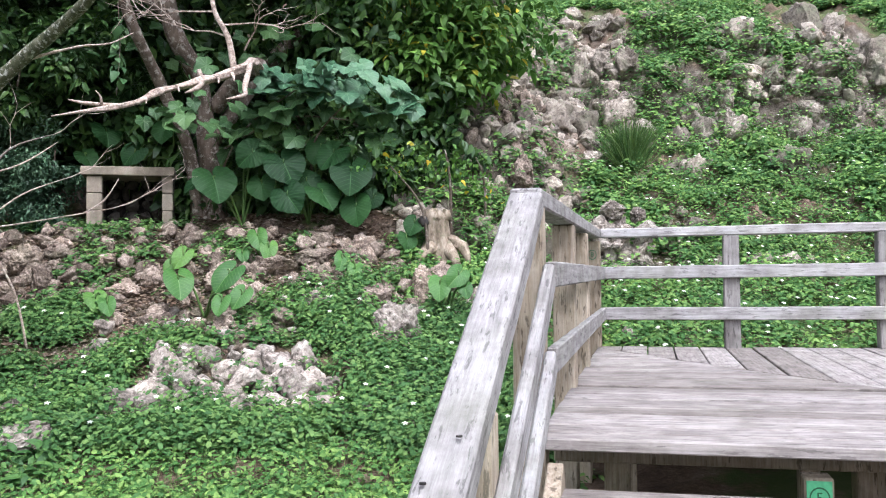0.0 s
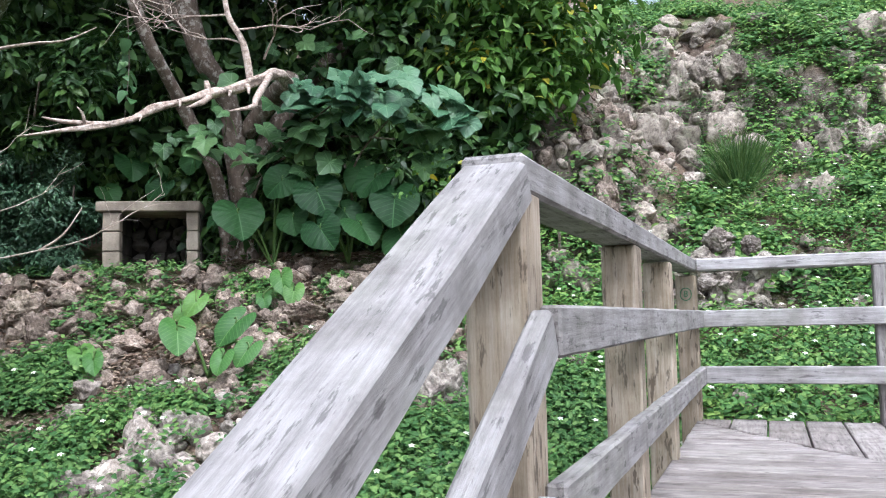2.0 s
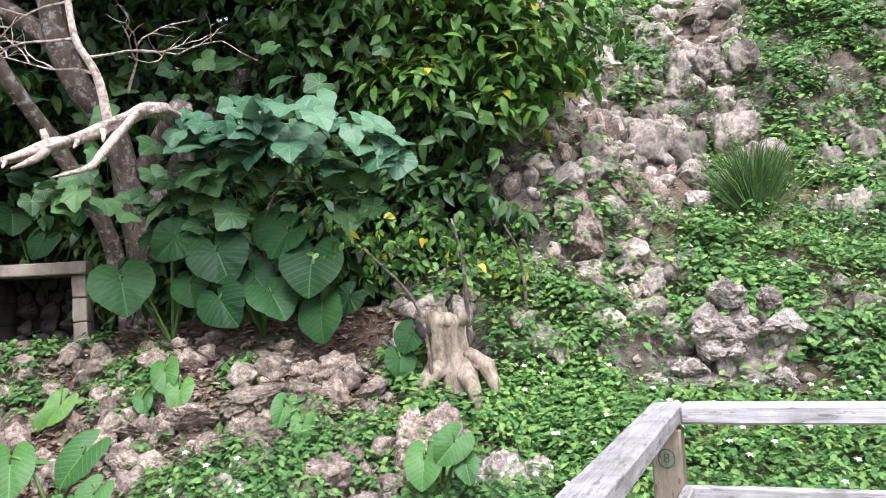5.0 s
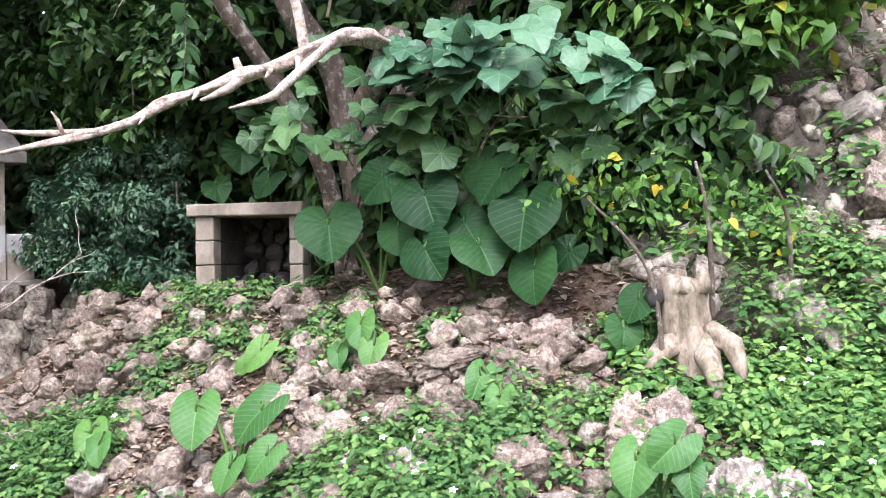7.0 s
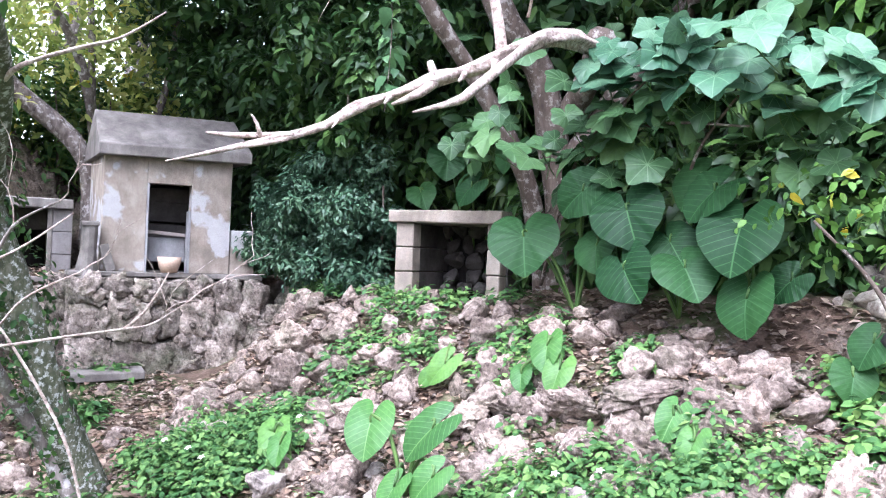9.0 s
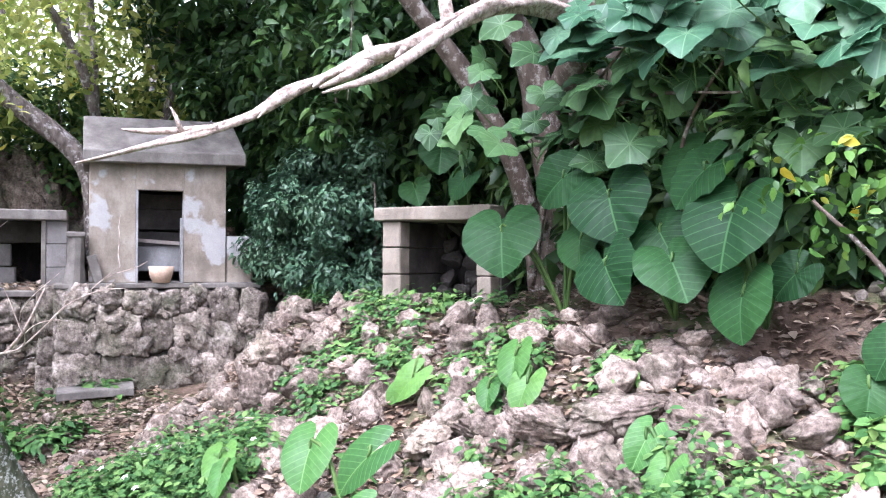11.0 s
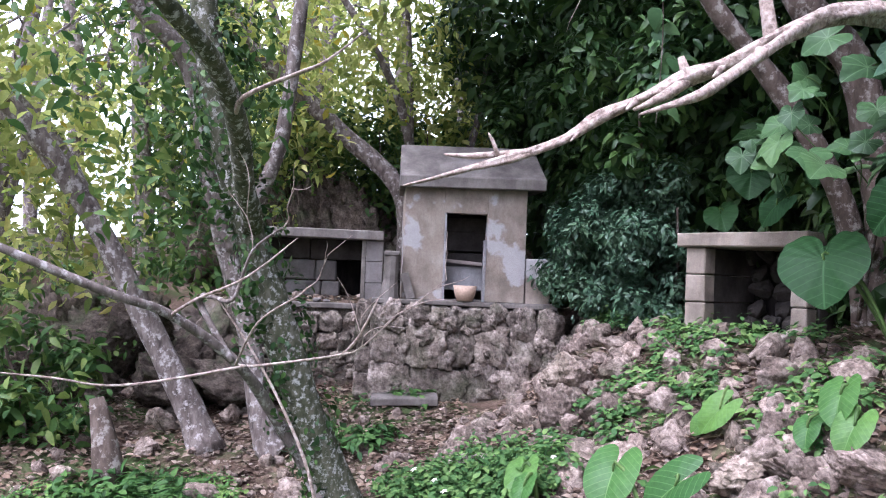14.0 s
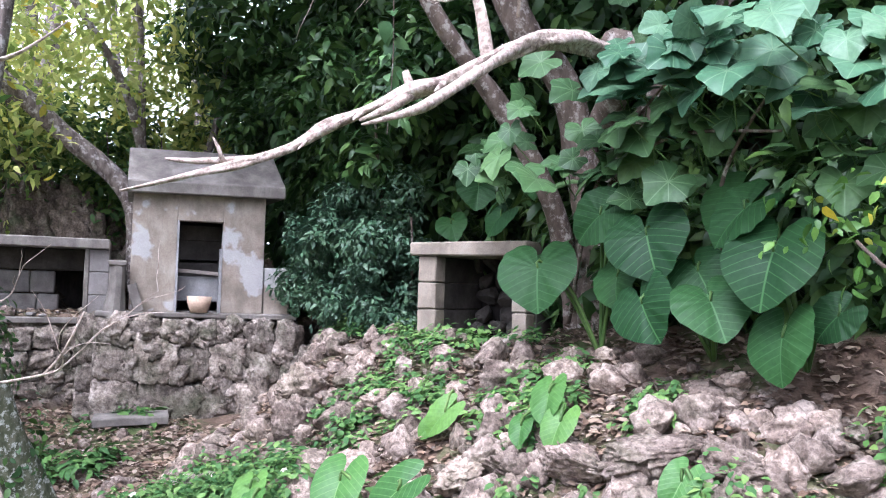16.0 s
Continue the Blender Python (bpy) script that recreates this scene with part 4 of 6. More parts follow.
def build_right_tomb():
    T = Matrix.Translation((-4.33, 9.7, 0)) @ Matrix.Rotation(math.atan2(0.27, 0.96), 4, "Z")
    s = thing("small_tomb", (-3.8, 10.1, 2.1), "small open-fronted tomb with pale lintel slab and block jambs", "tomb")

    def block(name, xa, xb, ya, yb, za, zb, mat, label="", bev=0.006, rough=0.0):
        return box_part(name, (xb - xa, yb - ya, zb - za), T @ Matrix.Translation(((xa + xb) / 2, (ya + yb) / 2, (za + zb) / 2)), mat, s, label, bev, rough)

    block("lintel_slab", -0.03, 1.0, -0.04, 0.75, 2.755, 2.86, M_SLAB, "thick pale concrete lintel slab", 0.01, 0.006)
    for k, (za, zb) in enumerate(((2.1, 2.345), (2.352, 2.55), (2.557, 2.752))):
        block("jamb_block", 0.03, 0.2, 0.0, 0.13, za, zb, M_SLAB, "", 0.008, 0.004)
        block("jamb_block", 0.86, 0.98, 0.02, 0.15, za, zb, M_SLAB, "", 0.008, 0.004)
        # inner sides take a darker colour in place of shade
        block("side_block", 0.02, 0.16, 0.14, 0.72, za, zb, M_INNER_SHADE, "side block darkened as shade")
        block("side_block", 0.88, 0.99, 0.16, 0.72, za, zb, M_INNER_SHADE, "side block darkened as shade")
    block("floor_slab", 0.0, 1.0, -0.1, 0.72, 2.04, 2.098, M_CONC, "", 0.01, 0.006)
    # the recess's shade is painted on its back wall
    block("back_wall", 0.1, 0.95, 0.74, 0.8, 2.06, 2.8, M_DARKHOLE, "tomb back coloured as deep shade")
    rnd = random.Random(9)
    shapes = [stone_mesh("back_stone", 60 + k, M_INNER_SHADE, 3, 0.35, 0.9) for k in range(4)]
    z = 2.12
    while z < 2.72:
        x = 0.17
        while x < 0.86:
            w, h = rnd.uniform(0.1, 0.22), rnd.uniform(0.12, 0.18)
            ob = new("back_stone", shapes[rnd.randrange(4)])
            ob.matrix_basis = T @ pose(x + w / 2, 0.62 + rnd.uniform(-0.05, 0.05), z + h / 2, 0, rnd.uniform(-20, 20), 0) @ Matrix.Diagonal((w * 1.15, 0.2, h * 1.3, 1))
            hang(ob, s)
            x += w
        z += 0.135
    for k, (x, y, zz, w) in enumerate(((0.52, -0.03, 2.12, 0.2), (0.43, -0.05, 2.13, 0.1), (0.6, 0.1, 2.13, 0.1))):
        ob = new("white_stone", stone_mesh("white_stone", 70 + k, M_ROCK, 3, 0.4, 0.6))
        ob.matrix_basis = T @ pose(x, y, zz, 0, 0, k * 40) @ Matrix.Diagonal((w, w * 0.7, w * 0.6, 1))
        tagged(ob, "pale lump of limestone on the tomb floor", "rock")
    p0 = T @ Vector((0.72, -0.28, 2.0))
    bm = bmesh.new()
    tube(bm, [p0, T @ Vector((0.86, -0.2, 2.1)), T @ Vector((1.02, -0.08, 2.2))], [0.045, 0.05, 0.045], 8, 0.2)
    tagged(part("old_log", bm, M_DEADWOOD, None), "short grey log leaning by the tomb", "log")
    bm = bmesh.new()
    tube(bm, [T @ Vector((0.1, -0.17, 2.07)), T @ Vector((0.4, -0.2, 2.08)), T @ Vector((0.72, -0.18, 2.06))], [0.035, 0.045, 0.035], 8, 0.2)
    tagged(part("old_log", bm, M_BARK, None), "rotting log lying along the tomb's sill", "log")


build_platform()
build_shrine()
build_niche()
build_right_tomb()


# ---- dead limb, trees and stump ----
def twigs(bm, start, way, length, depth, rnd, radius=0.011):
    """Bare forking twigs."""
    p, d = Vector(start), Vector(way).normalized()
    pts, rr = [p], [radius]
    for k in range(4):
        d = (d + Vector((rnd.uniform(-1, 1), rnd.uniform(-1, 1), rnd.uniform(-0.7, 0.7))) * 0.35).normalized()
        p = p + d * length / 4
        pts.append(p)
        rr.append(radius * (1 - 0.17 * (k + 1)))
        if depth and k:
            side = (d + Vector((rnd.uniform(-1, 1), rnd.uniform(-1, 1), rnd.uniform(-0.6, 0.8))) * 0.9).normalized()
            twigs(bm, p, side, length * 0.6, depth - 1, rnd, radius * 0.6)
    tube(bm, pts, rr, 5, 0.1)


def build_dead_limb():
    d = thing("dead_limb", (-2.3, 9.2, 3.9), "bleached dead limb with peeling bark reaching out of the tree", "dead branch")
    main = [(-2.25, 9.6, 3.85), (-2.2, 9.2, 3.87), (-2.15, 8.85, 3.81), (-2.19, 8.64, 3.71), (-2.33, 8.5, 3.61), (-2.5, 8.28, 3.49), (-2.72, 8.12, 3.4),
            (-2.9, 7.98, 3.305), (-2.99, 7.88, 3.22), (-3.17, 7.66, 3.115), (-3.34, 7.4, 3.03), (-3.47, 7.15, 2.95)]
    limb("limb", main, [0.05, 0.05, 0.046, 0.036, 0.04, 0.036, 0.027, 0.031, 0.021, 0.021, 0.015, 0.006], M_DEADWOOD, d, "", 16, 0.5)
    limb("side_stub", [(-2.16, 8.78, 3.8), (-2.1, 8.45, 3.6), (-2.05, 8.1, 3.37), (-2.0, 7.9, 3.26), (-2.12, 7.72, 3.19)], [0.034, 0.028, 0.025, 0.02, 0.005], M_DEADWOOD, d, "", 9, 0.22)
    limb("broken_stub", [(-2.5, 8.32, 3.52), (-2.52, 8.16, 3.4), (-2.6, 8.02, 3.32)], [0.03, 0.026, 0.008], M_DEADWOOD, d, "", 8, 0.25)
    limb("knot", [(-2.52, 8.28, 3.5), (-2.54, 8.25, 3.6)], [0.035, 0.02], M_DEADWOOD, d, "", 8, 0.3)
    limb("upright", [(-2.28, 8.58, 3.66), (-2.33, 8.54, 4.0), (-2.45, 8.5, 4.25), (-2.5, 8.5, 4.6)], [0.034, 0.03, 0.026, 0.02], M_DEADWOOD, d, "", 9, 0.15)
    limb("twig", [(-3.22, 7.6, 3.11), (-3.22, 7.56, 3.2), (-3.26, 7.55, 3.25)], [0.014, 0.011, 0.004], M_DEADWOOD, d, "", 6)
    limb("twig", [(-3.1, 7.74, 3.15), (-3.34, 7.5, 3.13), (-3.42, 7.36, 3.135)], [0.022, 0.018, 0.006], M_DEADWOOD, d, "", 6)
    for p, q, r in (((-2.3, 8.52, 3.63), (-2.24, 8.44, 3.52), 0.022), ((-2.72, 8.12, 3.4), (-2.66, 8.02, 3.33), 0.018), ((-2.95, 7.93, 3.26), (-2.92, 7.86, 3.19), 0.013), ((-2.4, 8.4, 3.55), (-2.36, 8.3, 3.47), 0.02)):
        limb("stub", [p, tuple((a + b) / 2 + 0.008 for a, b in zip(p, q)), q], [r, r * 0.8, r * 0.3], M_DEADWOOD, d, "", 7, 0.4)
    rnd = random.Random(12)
    for p, w, l in (((-2.45, 8.5, 4.25), (-0.8, -0.2, -0.1), 0.7), ((-2.4, 8.53, 4.12), (0.9, -0.3, 0.0), 0.7), ((-2.33, 8.56, 4.0), (-1, 0.2, 0.35), 0.8),
                    ((-2.2, 8.7, 3.9), (0.4, -0.5, 0.9), 0.5), ((-2.5, 8.5, 4.5), (0.8, 0, 0.3), 0.7), ((-2.5, 8.5, 4.5), (-0.8, 0, -0.1), 0.8)):
        bm = bmesh.new()
        twigs(bm, p, w, l, 2, rnd)
        tagged(part("twig_spray", bm, M_DEADWOOD, d, "fine bare twigs"), kind="stuff")


def trunk_tree(name, label, stems, bark):
    t = thing(name, stems[0][0][0], label, "tree")
    for k, (pts, radii) in enumerate(stems):
        limb("trunk" if k == 0 else "limb", pts, radii, bark, t, "", 12, 0.1)
    return t


build_dead_limb()
TREE = trunk_tree("large_tree", "dark leafy tree hung with creepers above the tombs", [
    ([(-2.95, 10.35, 2.0), (-3.0, 10.25, 2.8), (-3.06, 10.18, 3.4), (-3.1, 10.0, 3.95), (-3.3, 9.6, 4.6), (-3.5, 9.5, 6.5)], [0.2, 0.13, 0.12, 0.115, 0.11, 0.08]),
    ([(-3.15, 10.3, 2.1), (-3.22, 10.08, 3.05), (-3.42, 9.75, 3.75), (-3.6, 9.2, 4.45), (-3.8, 8.8, 5.5)], [0.1, 0.075, 0.07, 0.06, 0.05]),
    ([(-2.95, 10.2, 3.6), (-2.6, 10.0, 3.9), (-2.25, 9.55, 3.95)], [0.1, 0.1, 0.1]),
    ([(-3.0, 10.25, 3.2), (-2.2, 10.6, 4.4), (-0.9, 10.9, 5.6), (0.2, 11.2, 6.4)], [0.1, 0.09, 0.07, 0.04]),
    ([(-3.3, 9.6, 4.6), (-4.4, 9.6, 5.4), (-5.6, 9.8, 6.2)], [0.09, 0.07, 0.04])], M_BARK_DARK)
IVY = trunk_tree("ivy_tree", "leaning tree with mossy lichen-spotted trunk wrapped in small ivy", [
    ([(-4.24, 7.12, 0.9), (-4.19, 6.99, 1.24), (-4.15, 6.84, 1.6), (-4.11, 6.68, 2.02), (-4.07, 6.5, 2.47), (-4.05, 6.39, 2.8), (-4.04, 6.24, 3.3), (-3.98, 6.1, 4.0), (-3.9, 6.0, 5.4)], [0.19, 0.125, 0.11, 0.105, 0.1, 0.095, 0.085, 0.075, 0.05]),
    ([(-3.98, 6.43, 2.7), (-3.83, 6.4, 2.78), (-3.635, 6.32, 2.91), (-3.37, 6.25, 3.1), (-3.14, 6.16, 3.24), (-2.85, 6.02, 3.38), (-2.56, 5.81, 3.5), (-2.3, 5.6, 3.7)], [0.065, 0.06, 0.058, 0.055, 0.05, 0.045, 0.04, 0.03])], M_BARK_MOSS)
LICHEN = trunk_tree("pale_tree", "slender tree with pale blotched lichen bark leaning outward", [
    ([(-6.0, 6.5, 1.0), (-6.05, 6.41, 1.26), (-6.18, 6.0, 2.05), (-6.2, 5.59, 2.8), (-6.1, 5.02, 3.55), (-5.9, 4.23, 4.08), (-5.7, 3.6, 4.6)], [0.17, 0.11, 0.095, 0.085, 0.08, 0.07, 0.05]),
    ([(-6.2, 5.75, 2.5), (-6.7, 5.3, 3.38), (-6.6, 4.72, 3.97), (-6.44, 4.43, 4.53), (-6.3, 4.2, 5.5)], [0.07, 0.065, 0.06, 0.055, 0.04])], M_BARK)
DARKTREE = trunk_tree("creeper_tree", "crooked tree smothered in dark creeper leaves", [
    ([(-5.8, 7.0, 1.0), (-5.83, 6.92, 1.15), (-5.98, 6.78, 1.94), (-6.03, 6.46, 3.05), (-5.9, 6.22, 4.0), (-5.8, 5.77, 4.5), (-5.7, 5.6, 5.6)], [0.15, 0.1, 0.085, 0.08, 0.07, 0.065, 0.05]),
    ([(-6.0, 6.6, 2.6), (-5.7, 6.9, 3.4), (-5.55, 7.0, 4.6)], [0.07, 0.06, 0.05])], M_BARK)
BACKTREE = trunk_tree("slanting_tree", "thin pale tree slanting over the block tomb's roof", [
    ([(-8.5, 9.0, 2.4), (-8.4, 8.87, 3.39), (-8.55, 8.02, 4.16), (-8.58, 7.1, 4.92), (-8.47, 6.8, 5.42), (-8.4, 6.6, 6.2)], [0.12, 0.11, 0.1, 0.09, 0.08, 0.05])], M_BARK)
THIN = trunk_tree("thin_tree", "cluster of thin bare grey stems behind the shrine", [
    ([(-9.0, 9.3, 3.0), (-8.94, 9.12, 4.17), (-8.9, 8.8, 4.9), (-8.85, 8.2, 5.7)], [0.07, 0.06, 0.05, 0.04]),
    ([(-8.94, 9.15, 4.0), (-8.9, 9.1, 4.9), (-8.9, 9.0, 6.0)], [0.05, 0.04, 0.03]),
    ([(-8.9, 9.6, 3.4), (-8.7, 9.9, 4.2), (-8.6, 10.0, 5.2)], [0.05, 0.045, 0.03]),
    ([(-9.3, 8.0, 3.2), (-9.2, 7.8, 4.4), (-9.1, 7.3, 5.9)], [0.06, 0.05, 0.035])], M_BARK)
FALLEN = trunk_tree("bare_sapling", "bare brown sapling stem slanting down among the trees", [
    ([(-4.1, 7.0, 0.95), (-4.17, 6.87, 1.25), (-4.12, 6.64, 1.6), (-3.92, 6.38, 1.93), (-3.8, 6.0, 2.2), (-3.7, 5.7, 2.31), (-3.69, 5.21, 2.51), (-3.62, 4.71, 2.73), (-3.5, 4.1, 2.95)], [0.05, 0.042, 0.036, 0.03, 0.026, 0.024, 0.022, 0.018, 0.01])], M_BARK)
limb("side_twig", [(-3.92, 6.38, 1.93), (-3.72, 6.42, 1.94), (-3.5, 6.68, 2.0), (-3.0, 6.72, 2.08), (-2.7, 6.7, 2.13), (-2.44, 6.73, 2.25)], [0.009, 0.008, 0.007, 0.005, 0.004, 0.002], M_DEADWOOD, FALLEN, "bleached twig", 6)
limb("side_twig", [(-3.0, 6.72, 2.08), (-2.85, 6.75, 2.18), (-2.75, 6.8, 2.36)], [0.009, 0.007, 0.003], M_DEADWOOD, FALLEN, "bleached twig", 6)
limb("side_twig", [(-3.74, 6.4, 1.94), (-3.757, 5.775, 1.84), (-3.766, 5.41, 1.885), (-3.75, 4.8, 1.95)], [0.008, 0.007, 0.006, 0.003], M_DEADWOOD, FALLEN, "bleached twig", 6)
limb("side_twig", [(-3.5, 6.8, 1.0), (-3.547, 6.694, 1.457), (-3.685, 6.468, 1.94), (-3.756, 6.227, 2.3)], [0.012, 0.01, 0.008, 0.003], M_DEADWOOD, FALLEN, "bleached twig", 6)
limb("side_twig", [(-3.8, 6.0, 2.2), (-3.55, 6.1, 2.3), (-3.3, 6.3, 2.42), (-3.1, 6.5, 2.62)], [0.011, 0.008, 0.006, 0.003], M_DEADWOOD, FALLEN, "bleached twig", 6)
limb("side_twig", [(-3.86, 6.34, 1.95), (-3.97, 6.16, 2.27), (-3.81, 6.22, 2.3), (-3.61, 6.29, 2.3), (-3.39, 6.34, 2.55), (-3.09, 6.43, 2.67)], [0.02, 0.018, 0.013, 0.011, 0.008, 0.004], M_BARK, FALLEN, "brown twig", 7)
limb("side_twig", [(-3.62, 6.32, 1.96), (-3.32, 6.37, 2.2), (-2.98, 6.49, 2.35)], [0.008, 0.006, 0.003], M_DEADWOOD, FALLEN, "bleached twig", 6)


def sapling_sprays():
    rnd = random.Random(6)
    for start, way, length in (((-3.09, 6.43, 2.67), (0.6, -0.1, 0.4), 0.3), ((-3.39, 6.34, 2.55), (0.3, 0.1, 0.9), 0.35), ((-2.98, 6.49, 2.35), (0.7, 0.0, 0.3), 0.3), ((-2.44, 6.73, 2.25), (0.6, 0.1, 0.5), 0.35), ((-2.7, 6.7, 2.13), (0.8, 0.0, 0.2), 0.4)):
        bm = bmesh.new()
        twigs(bm, start, way, length, 1, rnd, 0.004)
        tagged(part("twig_spray", bm, M_DEADWOOD, FALLEN, "fine bare twigs"), kind="stuff")


sapling_sprays()
trunk_tree("mossy_snag", "short dark broken trunk standing in leaf litter", [([(-5.55, 5.8, 0.9), (-5.58, 5.75, 1.2), (-5.62, 5.68, 1.5)], [0.13, 0.085, 0.05])], M_BARK_DARK)


def build_stump():
    s = thing("tree_stump", (-0.24, 9.65, 1.75), "grey-brown dead tree stump with a dark hollow and spreading roots", "stump")
    limb("trunk", [(-0.2, 9.7, 1.5), (-0.22, 9.68, 1.72), (-0.25, 9.66, 1.92), (-0.27, 9.64, 2.08), (-0.28, 9.63, 2.2), (-0.27, 9.63, 2.27)], [0.21, 0.17, 0.14, 0.13, 0.145, 0.1], M_STUMP, s, "", 40, 0.2)
    for q, (x, y) in enumerate(((-0.37, 9.6), (-0.24, 9.55), (-0.16, 9.64), (-0.3, 9.7))):
        limb("splinter", [(x, y, 2.17), (x + 0.01, y, 2.25 + 0.02 * q)], [0.055, 0.03], M_STUMP, s, "", 9, 0.35)
    for p in ([(-0.32, 9.62, 1.86), (-0.42, 9.47, 1.76), (-0.52, 9.38, 1.6)], [(-0.16, 9.62, 1.84), (-0.07, 9.47, 1.74), (-0.02, 9.36, 1.58)], [(-0.1, 9.66, 1.9), (0.02, 9.58, 1.86), (0.1, 9.52, 1.66)]):
        limb("root", p, [0.1, 0.065, 0.025], M_STUMP, s, "", 14, 0.3)
    # a solid dark lump; the hollow's shade is only its colour
    limb("hollow", [(-0.385, 9.5, 2.1), (-0.4, 9.495, 2.15), (-0.39, 9.495, 2.2)], [0.04, 0.055, 0.035], M_DARKHOLE, s, "hollow with its shade painted on", 10, 0.25)


build_stump()


limb("overhanging_branch", [(-3.25, 6.2, 3.17), (-2.99, 6.2, 3.24), (-2.85, 6.4, 3.34), (-2.7, 6.5, 3.38), (-2.56, 6.63, 3.5)], [0.014, 0.012, 0.01, 0.007, 0.003], M_DEADWOOD, IVY, "thin bleached branch", 7, 0.2)


# ---- broad-leaved plants ----
def heart_leaf(ripple=0.02, lobes=0.0, n=44, rings=5):
    """A broad heart-shaped leaf about its stalk's joint, tip along +y, as arrays."""
    v, f = [(0.0, 0.0, 0.0)], []
    for k in range(1, rings + 1):
        q = k / rings
        for i in range(n):
            a = -math.pi + 2 * math.pi * i / n
            r = float(np.interp(abs(a), [0, 0.25, 0.6, 1.2, 1.8, 2.4, 2.8, 3.05, 3.15], [0.64, 0.61, 0.57, 0.53, 0.52, 0.55, 0.53, 0.3, 0.08]))
            r *= 1 - lobes * (0.5 + 0.5 * math.cos(a * 5 + math.pi)) * q
            x, y = r * q * math.sin(a), r * q * math.cos(a)
            z = abs(x) * 0.3 - 0.4 * (x * x + y * y) + ripple * (0.9 * math.cos(a * 14 + ripple * 90) * q ** 1.5 + 0.9 * math.cos(a * 5 + ripple * 200) * q ** 2)
            v.append((x, y, z))
    for i in range(n):
        f.append((0, 1 + i, 1 + (i + 1) % n, 1 + (i + 1) % n))
    for k in range(rings - 1):
        for i in range(n):
            a, b = 1 + k * n, 1 + (k + 1) * n
            f.append((a + i, b + i, b + (i + 1) % n, a + (i + 1) % n))
    return v, f


def leaf_data(name, material, ripple, lobes=0.0, n=44, rings=5):
    v, f = heart_leaf(ripple, lobes, n, rings)
    me = bpy.data.meshes.new(name)
    me.from_pydata(v, [], [tuple(dict.fromkeys(q)) for q in f])
    me.materials.append(material)
    me.polygons.foreach_set("use_smooth", [True] * len(me.polygons))
    return me


def rib_material(base, pale):
    """Pale ribs that run out from the stalk's joint, in the leaf's own space."""
    nd, lk = base.node_tree.nodes, base.node_tree.links
    tc = nd.new("ShaderNodeTexCoord")
    sep = nd.new("ShaderNodeSeparateXYZ")
    lk.new(tc.outputs["Object"], sep.inputs[0])
    ab = nd.new("ShaderNodeMath")
    ab.operation = "ABSOLUTE"
    lk.new(sep.outputs[0], ab.inputs[0])
    mid = ramp(nd, [(0.006, (1, 1, 1)), (0.016, (0, 0, 0))])
    lk.new(ab.outputs[0], mid.inputs[0])
    # side ribs: bands of y + 0.55 |x|
    ad = nd.new("ShaderNodeMath")
    ad.operation = "MULTIPLY_ADD"
    lk.new(ab.outputs[0], ad.inputs[0])
    ad.inputs[1].default_value = -0.6
    lk.new(sep.outputs[1], ad.inputs[2])
    pp = nd.new("ShaderNodeMath")
    pp.operation = "PINGPONG"
    lk.new(ad.outputs[0], pp.inputs[0])
    pp.inputs[1].default_value = 0.055
    rib = ramp(nd, [(0.002, (0.6, 0.6, 0.6)), (0.009, (0, 0, 0))])
    lk.new(pp.outputs[0], rib.inputs[0])
    both = mix(nd, lk, 1.0, mid.outputs[0], rib.outputs[0], "LIGHTEN")
    bs = nd["Principled BSDF"]
    old = bs.inputs["Base Color"].links[0].from_socket
    lk.new(mix(nd, lk, both, old, pale), bs.inputs["Base Color"])
    b = nd.new("ShaderNodeBump")
    b.inputs["Strength"].default_value, b.inputs["Distance"].default_value = 0.5, 0.02
    b.invert = True
    lk.new(pp.outputs[0], b.inputs["Height"])
    lk.new(b.outputs[0], bs.inputs["Normal"])


rib_material(M_TARO, (0.048, 0.115, 0.04))
rib_material(M_YOUNG, (0.14, 0.26, 0.08))


def vein_material(base, pale):
    """Seven pale veins that fan out from the stalk's joint."""
    nd, lk = base.node_tree.nodes, base.node_tree.links
    tc, sep = nd.new("ShaderNodeTexCoord"), nd.new("ShaderNodeSeparateXYZ")
    lk.new(tc.outputs["Object"], sep.inputs[0])

    def calc(op, a, b):
        m = nd.new("ShaderNodeMath")
        m.operation = op
        for sock, v in zip(m.inputs, (a, b)):
            if isinstance(v, (int, float)):
                sock.default_value = v
            else:
                lk.new(v, sock)
        return m.outputs[0]

    away = calc("PINGPONG", calc("ARCTAN2", sep.outputs[0], sep.outputs[1]), 0.36)
    reach = nd.new("ShaderNodeVectorMath")
    reach.operation = "LENGTH"
    lk.new(tc.outputs["Object"], reach.inputs[0])
    r = ramp(nd, [(0.004, (0.85, 0.85, 0.85)), (0.016, (0, 0, 0))])
    lk.new(calc("MULTIPLY", away, reach.outputs["Value"]), r.inputs[0])
    bs = nd["Principled BSDF"]
    old = bs.inputs["Base Color"].links[0].from_socket
    lk.new(mix(nd, lk, r.outputs[0], old, pale), bs.inputs["Base Color"])


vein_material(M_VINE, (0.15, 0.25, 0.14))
vein_material(M_VINE_SHADE, (0.13, 0.22, 0.1))
TARO_LEAVES = [leaf_data("leaf", M_TARO, r, 0.03, 60) for r in (0.011, 0.015, 0.02)]
YOUNG_LEAVES = [leaf_data("leaf", M_YOUNG, r) for r in (0.008, 0.015)]


